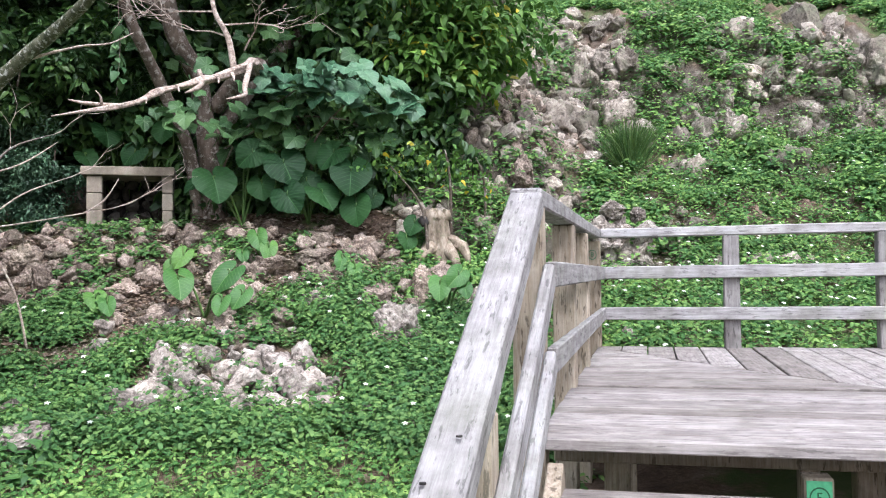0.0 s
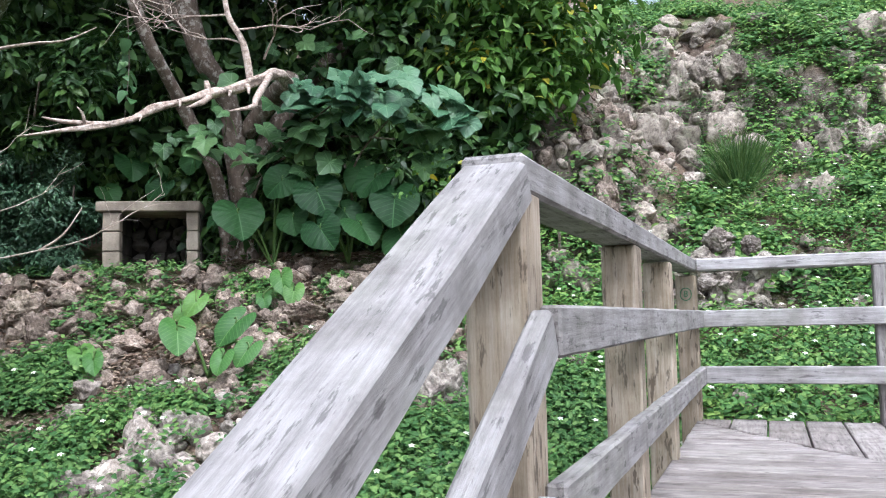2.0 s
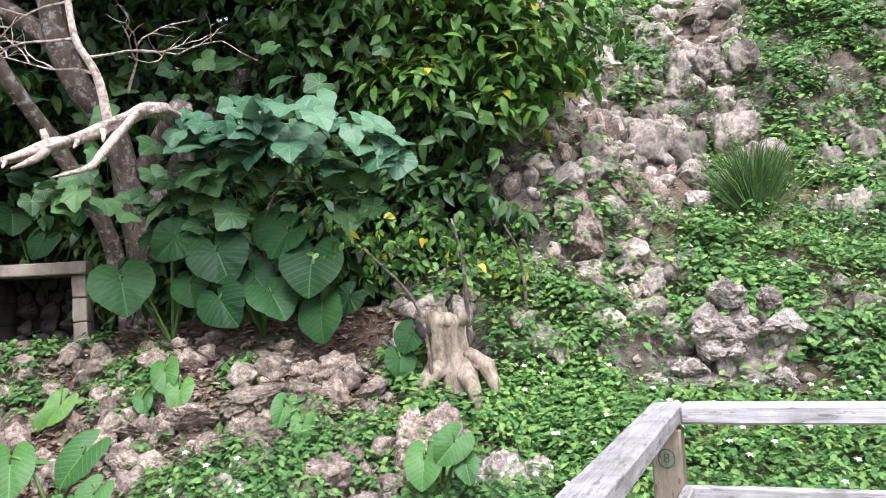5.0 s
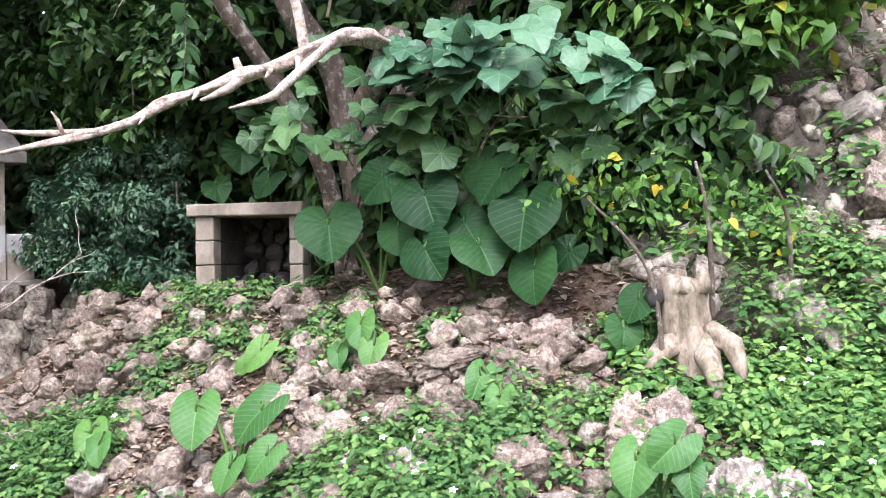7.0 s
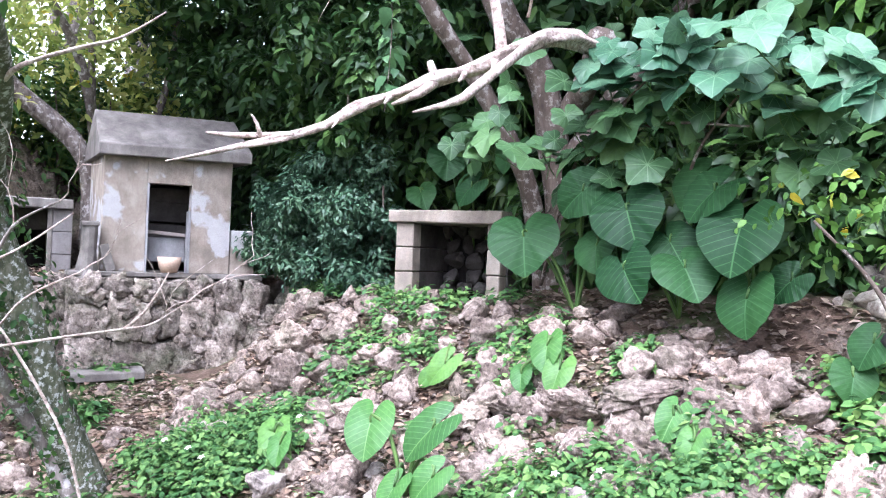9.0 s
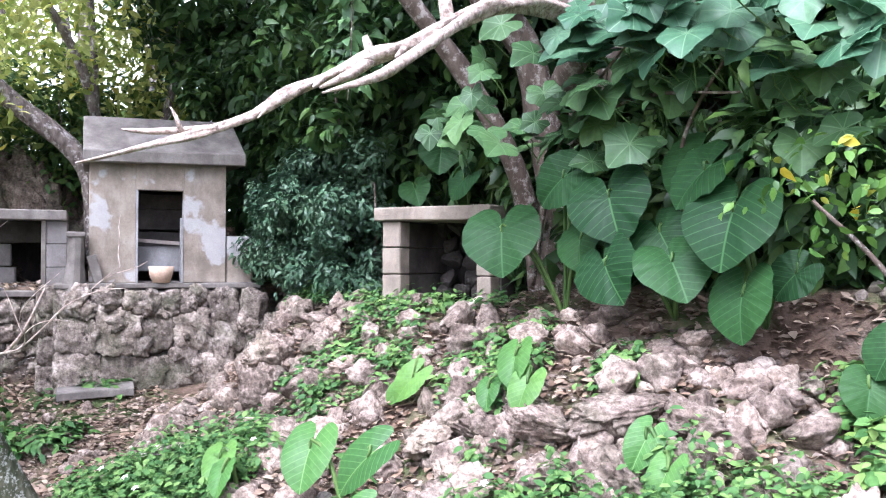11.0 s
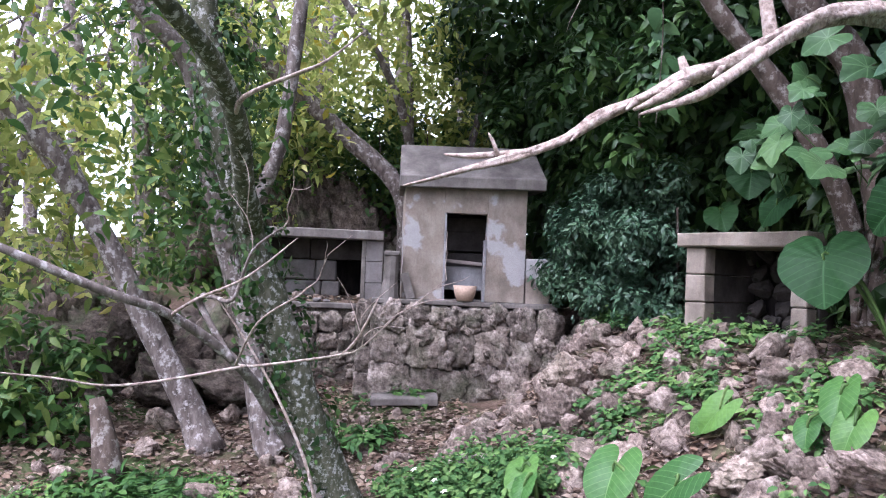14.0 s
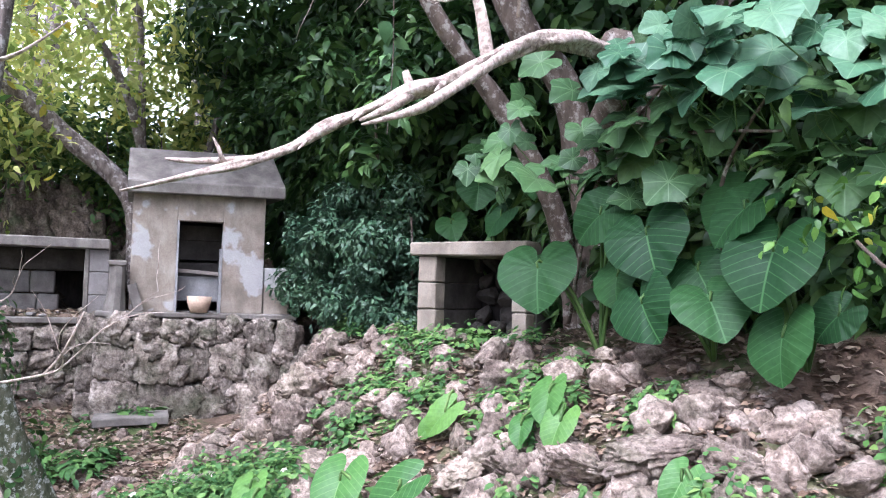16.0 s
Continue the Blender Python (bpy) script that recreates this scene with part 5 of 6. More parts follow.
def broad_leaf(parent, data, at, size, tip, facing, foot, stalk_mat, squash=1.0):
    """One leaf on its stalk: at: the blade's middle; tip: the way its point hangs; facing: the way its upper side looks."""
    y = Vector(tip).normalized()
    z = Vector(facing)
    z = (z - y * z.dot(y)).normalized()
    x = y.cross(z)
    R = Matrix((x, y, z)).transposed().to_4x4()
    joint = Vector(at) - y * size * 0.15
    ob = new("leaf", data)
    hang(ob, parent)
    ob.matrix_basis = Matrix.Translation(joint) @ R @ Matrix.Diagonal((size * squash, size, size, 1))
    if foot is not None:
        f = Vector(foot)
        up = joint + Vector((0, 0, 0.06)) - z * 0.02
        limb("stalk", [f, f.lerp(up, 0.5) + Vector((0, 0, 0.12)), up, joint], [0.014, 0.011, 0.008, 0.006], stalk_mat, parent, "", 6, 0.05)


def taro(label, foot, leaves, young=False, size_tag=""):
    p = thing("taro_plant", foot, label, "plant", "broad-leaved taro plants")
    rnd = random.Random(int(foot[0] * 100) + 999)
    for x, y, z, s in leaves:
        data = (YOUNG_LEAVES if young else TARO_LEAVES)[rnd.randrange(2 if young else 3)]
        tip = (rnd.uniform(-1.1, 1.1), -0.45, -rnd.uniform(0.6, 1.1)) if not young else (rnd.uniform(-0.7, 0.7), -0.6, -0.75)
        face = (0.3 + rnd.uniform(-0.7, 0.7), -1, rnd.uniform(0.15, 1.2)) if not young else (0.3 + rnd.uniform(-0.3, 0.3), -1, 0.8)
        s, wide = (s * 0.82, rnd.uniform(0.7, 0.85)) if young else (s * 0.8, rnd.uniform(0.92, 1.08))
        broad_leaf(p, data, (x, y, z), s, tip, face, foot, M_STALK, wide)
    return p


M_STALK = leaf_mat("leaf_stalk", (0.05, 0.10, 0.03), (0.08, 0.14, 0.04), (0.10, 0.17, 0.05), 0.5, 0.1)


def gz(x, y, dz=0.0):
    return (x, y, ground_at(x, y) + dz)


BIG = "large dark green taro with ribbed heart-shaped leaves"
taro(BIG, gz(-2.5, 9.75), [(-2.71, 9.4, 2.59, 0.56), (-2.36, 9.5, 2.92, 0.42), (-2.99, 9.55, 2.62, 0.36), (-2.23, 9.55, 2.56, 0.38), (-2.45, 9.75, 3.05, 0.4)])
taro(BIG, gz(-1.75, 9.8), [(-1.93, 9.45, 2.77, 0.54), (-1.87, 9.35, 2.41, 0.46), (-1.6, 9.65, 2.98, 0.42), (-1.49, 9.4, 2.44, 0.46), (-1.7, 9.6, 2.6, 0.4)])
taro(BIG, gz(-1.25, 9.85), [(-1.44, 9.5, 2.9, 0.46), (-1.2, 9.4, 2.66, 0.58), (-1.15, 9.42, 2.27, 0.44), (-1.0, 9.6, 2.4, 0.3)])
taro("taro with dark heart-shaped leaves behind the small tomb", gz(-4.2, 10.6), [(-4.5, 10.2, 3.02, 0.36), (-3.96, 10.2, 3.05, 0.38), (-4.3, 10.3, 3.32, 0.44), (-3.6, 10.3, 3.35, 0.4)])
taro("dark taro leaves beside the stump", gz(-0.55, 9.6), [(-0.52, 9.5, 2.1, 0.3), (-0.58, 9.46, 1.92, 0.28)])
Y1 = "young bright green taro with upright heart-shaped leaves"
taro(Y1, gz(-2.45, 8.1), [(-2.66, 8.0, 1.5, 0.42), (-2.22, 8.0, 1.55, 0.42), (-2.05, 7.85, 1.36, 0.3), (-2.2, 7.75, 1.3, 0.26)], True)
taro(Y1, gz(-2.1, 9.02), [(-2.12, 8.9, 1.95, 0.34), (-2.0, 8.85, 1.83, 0.3), (-2.27, 8.86, 1.78, 0.22)], True)
taro(Y1, gz(-3.0, 9.05), [(-2.92, 8.85, 1.76, 0.32), (-3.05, 8.86, 1.68, 0.2)], True)
taro(Y1, gz(-1.15, 8.8), [(-1.22, 8.75, 1.7, 0.28), (-1.08, 8.7, 1.6, 0.26)], True)
taro(Y1, gz(-0.15, 8.4), [(-0.2, 8.28, 1.42, 0.34), (-0.04, 8.3, 1.52, 0.3), (0.05, 8.3, 1.4, 0.24)], True)
taro(Y1, gz(-3.35, 8.0), [(-3.4, 7.9, 1.34, 0.34), (-3.28, 7.85, 1.3, 0.26)], True)
taro(Y1, gz(-1.6, 8.2), [(-1.68, 8.1, 1.3, 0.16)], True)


# ---- leafy crowns ----
def crown(parent, name, blobs, template, size, material, label="", up=0.6, out=0.6, wild=0.7, shell=0.45, face=(0, 0, 0), hang_by=0.9, size_var=0.35):
    """Leaves in and on uneven blobs: (middle, radii, how many)."""
    at, nor = [], []
    for c, r, n in blobs:
        d = unit(n)
        q = RNG.random(n) ** (1 / 3)
        q = shell + (1 - shell) * q
        lump = 1 + 0.28 * np.sin(d[:, 0] * 5 + c[0] * 3) * np.sin(d[:, 1] * 4.3 + c[1]) + 0.22 * np.sin(d[:, 2] * 7 + d[:, 0] * 6 + c[2])
        p = d * (q * lump)[:, None] * np.array(r) + np.array(c)
        at.append(p)
        nor.append(d * out + np.array([0, 0, up]) + np.array(face) + unit(n) * wild)
    at, nor = np.concatenate(at), np.concatenate(nor)
    n = len(at)
    size = size * (1 + size_var * (RNG.random(n) * 2 - 1))
    me = cloud(name, template, at, nor, math.pi + hang_by * RNG.normal(size=n), size, material)
    ob = new(name, me)
    if parent is not None:
        hang(ob, parent)
    return tagged(ob, label)


def sprays(middle, radii, k, n, small=0.38, seed=1):
    """A loose mass of k leafy sprays within an ellipsoid."""
    rnd = random.Random(seed)
    out = []
    for j in range(k):
        while True:
            d = [rnd.uniform(-1, 1) for q in range(3)]
            if sum(v * v for v in d) < 1:
                break
        f = small * rnd.uniform(0.6, 1.4)
        out.append((tuple(m + v * r for m, v, r in zip(middle, d, radii)), tuple(max(0.08, r * f * rnd.uniform(0.7, 1.3)) for r in radii), n // k))
    return out


crown(TREE, "crown", [((-2.6, 11.2, 5.0), (2.0, 1.0, 1.3), 7000), ((-4.6, 11.0, 4.6), (1.6, 0.9, 1.5), 6500), ((-1.2, 11.0, 3.9), (1.3, 0.7, 1.0), 4500),
                      ((-3.4, 11.2, 3.3), (1.5, 0.6, 0.9), 3500), ((-3.2, 12.0, 6.6), (3.4, 1.2, 1.4), 6000), ((-5.8, 10.6, 5.3), (1.5, 0.8, 1.4), 5500), ((-7.6, 11.2, 5.0), (1.3, 0.8, 1.5), 4500), ((-0.5, 10.7, 3.1), (0.7, 0.4, 0.5), 1200),
                      ((-2.6, 10.35, 2.7), (0.9, 0.2, 0.5), 2200), ((-1.4, 10.35, 2.75), (0.8, 0.2, 0.5), 2000), ((-3.4, 10.7, 3.0), (0.7, 0.25, 0.4), 1400), ((-4.9, 10.7, 3.6), (0.9, 0.4, 0.7), 2000), ((-6.3, 11.0, 3.6), (1.2, 0.5, 0.9), 2600),
                      ((-7.3, 10.7, 2.9), (0.9, 0.4, 0.8), 3200), ((-8.3, 11.4, 3.6), (1.2, 0.6, 1.1), 3200), ((-9.6, 11.2, 4.6), (1.3, 0.8, 1.3), 3000), ((-8.7, 10.2, 5.6), (1.0, 0.7, 0.9), 2400), ((-7.9, 10.7, 4.0), (0.9, 0.5, 0.9), 2200)],
      LANCE, 0.17, M_TREE, "dense dark evergreen foliage", 0.4, 0.7, 0.8, 0.4)
crown(TREE, "bright_crown", sprays((-0.2, 11.3, 4.95), (1.15, 0.8, 0.9), 22, 6500, 0.36, 11) + sprays((0.35, 11.4, 4.45), (0.65, 0.5, 0.45), 10, 2000, 0.4, 12) + sprays((-1.1, 11.0, 5.4), (1.2, 0.8, 0.8), 14, 3200, 0.4, 13) + sprays((-0.7, 10.8, 4.2), (0.8, 0.4, 0.5), 9, 1500, 0.4, 14),
      LANCE, 0.15, M_BRIGHT, "bright lance-shaped leaves catching the light", 0.7, 0.7, 0.6, 0.6)


# leaves added above the view, only to shade the tombs and shrine
crown(TREE, "high_crown", sprays((-3.3, 9.8, 6.3), (2.4, 1.5, 0.8), 34, 9000, 0.3, 21), LANCE, 0.17, M_TREE, "unseen foliage added overhead to cast shade", 0.5, 0.4, 0.7, 0.2)
crown(THIN, "high_crown", sprays((-6.6, 8.9, 6.2), (2.0, 1.7, 0.7), 34, 10000, 0.3, 22), LANCE, 0.16, M_TREE, "unseen foliage added overhead to cast shade", 0.5, 0.4, 0.7, 0.2)


def build_creeper():
    p = thing("creeper_vine", (-1.8, 9.9, 2.6), "creeper with broad lobed blue-green leaves draped over the tree", "vine")
    spots = [((-2.05, 9.35, 3.74), (0.24, 0.22, 0.17), 15), ((-1.6, 9.35, 3.72), (0.44, 0.25, 0.22), 32), ((-1.1, 9.35, 3.62), (0.44, 0.25, 0.22), 30), ((-0.66, 9.4, 3.48), (0.3, 0.2, 0.17), 17)]
    rnd = random.Random(41)

    def drape(places, size, data, label):
        for c, r, n in places:
            for k in range(n):
                d = [rnd.gauss(0, 0.5) for q in range(3)]
                at = [m + v * w for m, v, w in zip(c, d, r)]
                z = Vector((rnd.gauss(0.25, 0.35), rnd.gauss(-0.45, 0.35), rnd.uniform(0.35, 1.0))).normalized()
                y = Vector((rnd.uniform(-1, 1), -0.7, -rnd.uniform(0.1, 0.8)))
                y = (y - z * y.dot(z)).normalized()
                x = y.cross(z)
                w = size * rnd.uniform(0.65, 1.25)
                ob = new("leaf", data[rnd.randrange(len(data))])
                hang(ob, p)
                ob.matrix_basis = Matrix.Translation(at) @ Matrix((x, y, z)).transposed().to_4x4() @ Matrix.Diagonal((w * rnd.uniform(0.9, 1.1), w, w, 1))
                tagged(ob, label)
                if k % 2:
                    j = Vector(at)
                    limb("stalk", [j, j + Vector((rnd.uniform(-0.08, 0.08), 0.06, -0.06)), j + Vector((rnd.uniform(-0.15, 0.15), 0.2, -0.2))], [0.003, 0.004, 0.004], M_STALK, p, "", 5, 0.05)

    drape([(c, r, int(k * 0.95)) for c, r, k in spots], 0.225, [leaf_data("leaf", M_VINE, r, 0.12, 70, 4) for r in (0.007, 0.011, 0.015)], "broad blue-green leaf with light put into its colour")
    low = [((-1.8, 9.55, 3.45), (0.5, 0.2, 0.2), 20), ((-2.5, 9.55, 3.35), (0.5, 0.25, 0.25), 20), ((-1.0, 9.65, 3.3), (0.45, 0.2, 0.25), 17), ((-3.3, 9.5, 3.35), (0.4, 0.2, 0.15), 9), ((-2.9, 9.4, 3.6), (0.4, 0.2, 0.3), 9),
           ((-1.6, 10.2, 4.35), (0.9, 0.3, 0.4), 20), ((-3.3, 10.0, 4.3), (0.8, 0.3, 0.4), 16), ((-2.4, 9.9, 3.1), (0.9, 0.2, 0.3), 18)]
    # leaves under the lit layer wear the darker, shade-painted copy
    drape([(c, r, int(k * 0.95)) for c, r, k in low], 0.22, [leaf_data("leaf", M_VINE_SHADE, r, 0.16, 70, 4) for r in (0.009, 0.014)], "")
    for a, b, c in (((-3.0, 10.0, 2.3), (-2.5, 9.7, 3.2), (-1.7, 9.4, 3.7)), ((-2.9, 10.0, 3.0), (-2.0, 9.6, 3.35), (-1.2, 9.5, 3.3)), ((-1.7, 9.9, 2.4), (-1.65, 9.7, 3.1), (-1.1, 9.4, 3.6))):
        limb("stem", [a, b, c], [0.014, 0.012, 0.006], M_BARK_DARK, p, "", 6)


build_creeper()


def shrub(name, label, blobs, template, size, material, stems=(), **kw):
    s = thing(name, gz(blobs[0][0][0], blobs[0][0][1]), label, "shrub")
    for pts in stems:
        limb("stem", pts, [0.02, 0.015, 0.008], M_BARK_DARK, s, "", 6)
    crown(s, "foliage", blobs, template, size, material, "", **kw)
    return s


shrub("dark_shrub", "dense dark shrub with tiny leaves growing against the shrine",
      sprays((-5.3, 9.9, 2.85), (0.85, 0.45, 0.6), 40, 11000, 0.26, 2) + sprays((-6.0, 9.85, 2.7), (0.55, 0.3, 0.5), 18, 6500, 0.36, 3) + sprays((-5.0, 9.75, 2.4), (0.5, 0.25, 0.3), 9, 2800, 0.4, 4),
      LANCE, 0.062, M_SHRUB, [[gz(-5.2, 10.0), (-5.3, 9.95, 2.5), (-5.5, 9.8, 2.9)], [gz(-5.0, 10.1), (-4.9, 10.1, 2.6), (-4.8, 10.0, 3.1)]], shell=0.2)
shrub("leafy_shrub", "leafy shrub with mid-green leaves hanging above the shrine",
      sprays((-5.2, 9.7, 4.2), (0.8, 0.5, 0.6), 10, 1300, 0.4, 5) + sprays((-6.3, 10.3, 4.3), (1.1, 0.6, 0.9), 14, 2600, 0.35, 6) + sprays((-7.8, 10.4, 4.4), (1.0, 0.6, 0.9), 12, 2200, 0.35, 7) + sprays((-4.2, 9.9, 4.3), (0.7, 0.4, 0.6), 8, 900, 0.4, 8) + sprays((-6.0, 10.6, 3.3), (0.8, 0.5, 0.6), 8, 1800, 0.45, 9),
      LANCE, 0.13, M_TREE, [[gz(-6.2, 10.5), (-6.2, 10.4, 3.4), (-6.3, 10.2, 4.4)], [gz(-5.4, 10.3), (-5.3, 10.0, 3.5), (-5.0, 9.7, 4.3)], [gz(-7.6, 10.6), (-7.6, 10.5, 3.6), (-7.8, 10.4, 4.6)]], shell=0.3)
TW = shrub("yellowing_shrub", "thin straggling shrub with small green and yellow leaves by the stump",
           [((-0.62, 9.35, 2.8), (0.5, 0.3, 0.25), 150), ((-0.2, 9.4, 2.8), (0.35, 0.25, 0.22), 80), ((-0.1, 9.8, 2.75), (0.3, 0.2, 0.2), 60), ((0.25, 10.0, 2.7), (0.35, 0.3, 0.4), 70)],
           OVAL, 0.06, M_BRIGHT, [[gz(-0.35, 9.5), (-0.42, 9.45, 2.3), (-0.75, 9.3, 2.75)], [gz(-0.1, 9.7, 0.4), (-0.1, 9.6, 2.6), (-0.15, 9.5, 2.95)], [gz(0.3, 10.1), (0.3, 10.0, 2.6), (0.2, 9.8, 2.9)]], shell=0.1, up=0.3)
crown(TW, "yellow_leaves", [((-0.5, 9.3, 2.74), (0.45, 0.3, 0.18), 7), ((0.15, 9.6, 2.55), (0.45, 0.3, 0.25), 5)], HEARTLET, 0.06, M_YELLOW, "yellowed leaves", 0.3, 0.2, 0.8, 0.1)

# ivy and leaves on the leaning trees
crown(IVY, "ivy", [((-4.17, 6.92, 1.4), (0.11, 0.14, 0.4), 330), ((-4.12, 6.71, 1.95), (0.1, 0.14, 0.45), 420), ((-4.07, 6.5, 2.5), (0.11, 0.15, 0.45), 560), ((-4.0, 6.25, 3.4), (0.14, 0.17, 0.7), 800)], OVAL, 0.045, M_TREE, "small ivy leaves", 0.1, 1.0, 0.4, 0.75)
crown(IVY, "crown", [((-4.3, 5.9, 4.6), (0.9, 0.8, 0.6), 420), ((-4.5, 5.6, 3.5), (0.5, 0.5, 0.4), 160), ((-4.6, 6.4, 3.5), (0.5, 0.4, 0.4), 150), ((-4.6, 5.8, 2.9), (0.4, 0.4, 0.35), 100)], LANCE, 0.1, M_UNDER, "", 0.5, 0.3, 1.0, 0.1, (0, 0, 0), 2.0)
crown(DARKTREE, "crown", [((-6.2, 6.4, 3.6), (0.6, 0.6, 0.7), 700), ((-6.0, 6.0, 4.7), (0.9, 0.9, 0.7), 900), ((-6.3, 6.3, 2.6), (0.5, 0.5, 0.5), 320)], LANCE, 0.1, M_UNDER, "dark creeper leaves", 0.5, 0.3, 1.0, 0.1, (0, 0, 0), 2.0)
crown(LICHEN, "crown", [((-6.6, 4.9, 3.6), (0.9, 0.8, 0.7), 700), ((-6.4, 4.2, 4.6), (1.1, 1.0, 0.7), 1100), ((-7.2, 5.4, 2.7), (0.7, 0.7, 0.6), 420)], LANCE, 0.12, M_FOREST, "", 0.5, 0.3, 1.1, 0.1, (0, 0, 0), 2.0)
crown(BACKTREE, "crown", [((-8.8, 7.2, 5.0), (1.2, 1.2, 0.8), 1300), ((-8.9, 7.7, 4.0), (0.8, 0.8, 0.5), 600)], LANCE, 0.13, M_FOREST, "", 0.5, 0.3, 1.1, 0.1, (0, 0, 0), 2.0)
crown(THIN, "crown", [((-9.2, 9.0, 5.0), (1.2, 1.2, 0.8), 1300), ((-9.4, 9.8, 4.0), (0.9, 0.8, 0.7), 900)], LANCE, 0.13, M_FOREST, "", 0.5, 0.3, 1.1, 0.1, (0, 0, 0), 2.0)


def woodland():
    """Trees further off to the west, sunlit by their bright leaf colour, with gaps of sky."""
    rnd = random.Random(31)
    for k, (x, y, h) in enumerate(((-10.5, 7.6, 5.5), (-11.5, 5.2, 5.0), (-10.0, 3.4, 4.5), (-12.5, 8.8, 6.5), (-14, 6.4, 6.5), (-13.5, 3.2, 5.2), (-10.8, 10.6, 7.0), (-9.5, 1.5, 4.5), (-16, 9.5, 7.5), (-17, 4.5, 6.5), (-13, 12, 8), (-10.2, 9.4, 6.5), (-11.6, 8.3, 6.5), (-9.6, 2.6, 4.0), (-9.9, 4.6, 4.2), (-9.8, 6.2, 4.6), (-10.6, 1.6, 4.0), (-12, 4.2, 5.0), (-12.2, 6.6, 5.0))):
        g = ground_at(x, y)
        t = trunk_tree("woodland_tree", "slender woodland tree with yellow-green leaves coloured as sunlit", [
            ([(x, y, g - 0.1), (x + rnd.uniform(-0.3, 0.3), y + rnd.uniform(-0.3, 0.3), g + h * 0.45), (x + rnd.uniform(-0.7, 0.7), y + rnd.uniform(-0.7, 0.7), g + h)], [0.14, 0.1, 0.05]),
            ([(x, y, g + 0.6), (x + rnd.uniform(-0.9, 0.9), y + rnd.uniform(-0.9, 0.9), g + h * 0.7)], [0.08, 0.04])], M_BARK)
        t["group"] = "woodland trees"
        blobs = [((x + rnd.uniform(-1, 1), y + rnd.uniform(-1, 1), g + h * rnd.uniform(0.12, 0.72)), (rnd.uniform(0.6, 1.2), rnd.uniform(0.6, 1.2), rnd.uniform(0.4, 0.8)), 100) for j in range(7)]
        clumps = [c for j, (m, r, n) in enumerate(blobs) for c in sprays(m, r, 9, 120, 0.26, 400 + 7 * k + j)]
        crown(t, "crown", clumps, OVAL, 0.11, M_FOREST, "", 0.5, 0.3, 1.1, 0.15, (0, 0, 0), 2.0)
        for j in range(3):
            bm = bmesh.new()
            twigs(bm, (x, y, g + h * rnd.uniform(0.25, 0.6)), (rnd.uniform(-1, 1), rnd.uniform(-1, 1), rnd.uniform(0.2, 0.9)), 1.8, 1, rnd, 0.022)
            part("branch", bm, M_BARK, t)
    for k, (x, y) in enumerate(((-8.6, 5.6), (-8.9, 4.4), (-9.3, 6.6), (-8.4, 3.3), (-9.6, 5.2), (-7.4, 4.3), (-7.0, 5.1), (-9.9, 7.6), (-10.2, 8.6), (-8.0, 4.9), (-7.9, 6.0), (-6.6, 3.6))):
        g = ground_at(x, y)
        shrub("undergrowth", "low tangled undergrowth with thin leaves", sprays((x, y, g + 0.4), (0.6, 0.7, 0.35), 7, 420, 0.4, k + 70), LANCE, 0.085, M_UNDER, shell=0.2, hang_by=2.0)

    shrub("undergrowth", "leafy green bush on the leaf litter under the trees", sprays((-6.35, 5.25, 1.5), (0.55, 0.6, 0.5), 14, 900, 0.4, 61), LANCE, 0.13, M_UNDER, [[gz(-6.35, 5.2), (-6.35, 5.15, 1.4), (-6.25, 5.0, 1.9)], [gz(-6.35, 5.3), (-6.4, 5.45, 1.4), (-6.35, 5.6, 1.8)]], shell=0.2, hang_by=1.4)
    for k, (x, y) in enumerate(((-9.9, 8.6), (-10.1, 7.7), (-9.7, 9.6), (-9.9, 6.8), (-10.6, 8.2), (-9.3, 8.9), (-9.5, 8.1), (-9.2, 9.5))):
        shrub("thicket", "dark leafy thicket on the bank behind the tombs", sprays((x, y, 3.7), (0.7, 0.7, 1.0), 13, 1700, 0.4, k + 90), LANCE, 0.11, M_UNDER, [[gz(x, y), (x + 0.1, y, 3.4), (x + 0.2, y - 0.1, 4.2)]], shell=0.2, hang_by=2.0)


woodland()


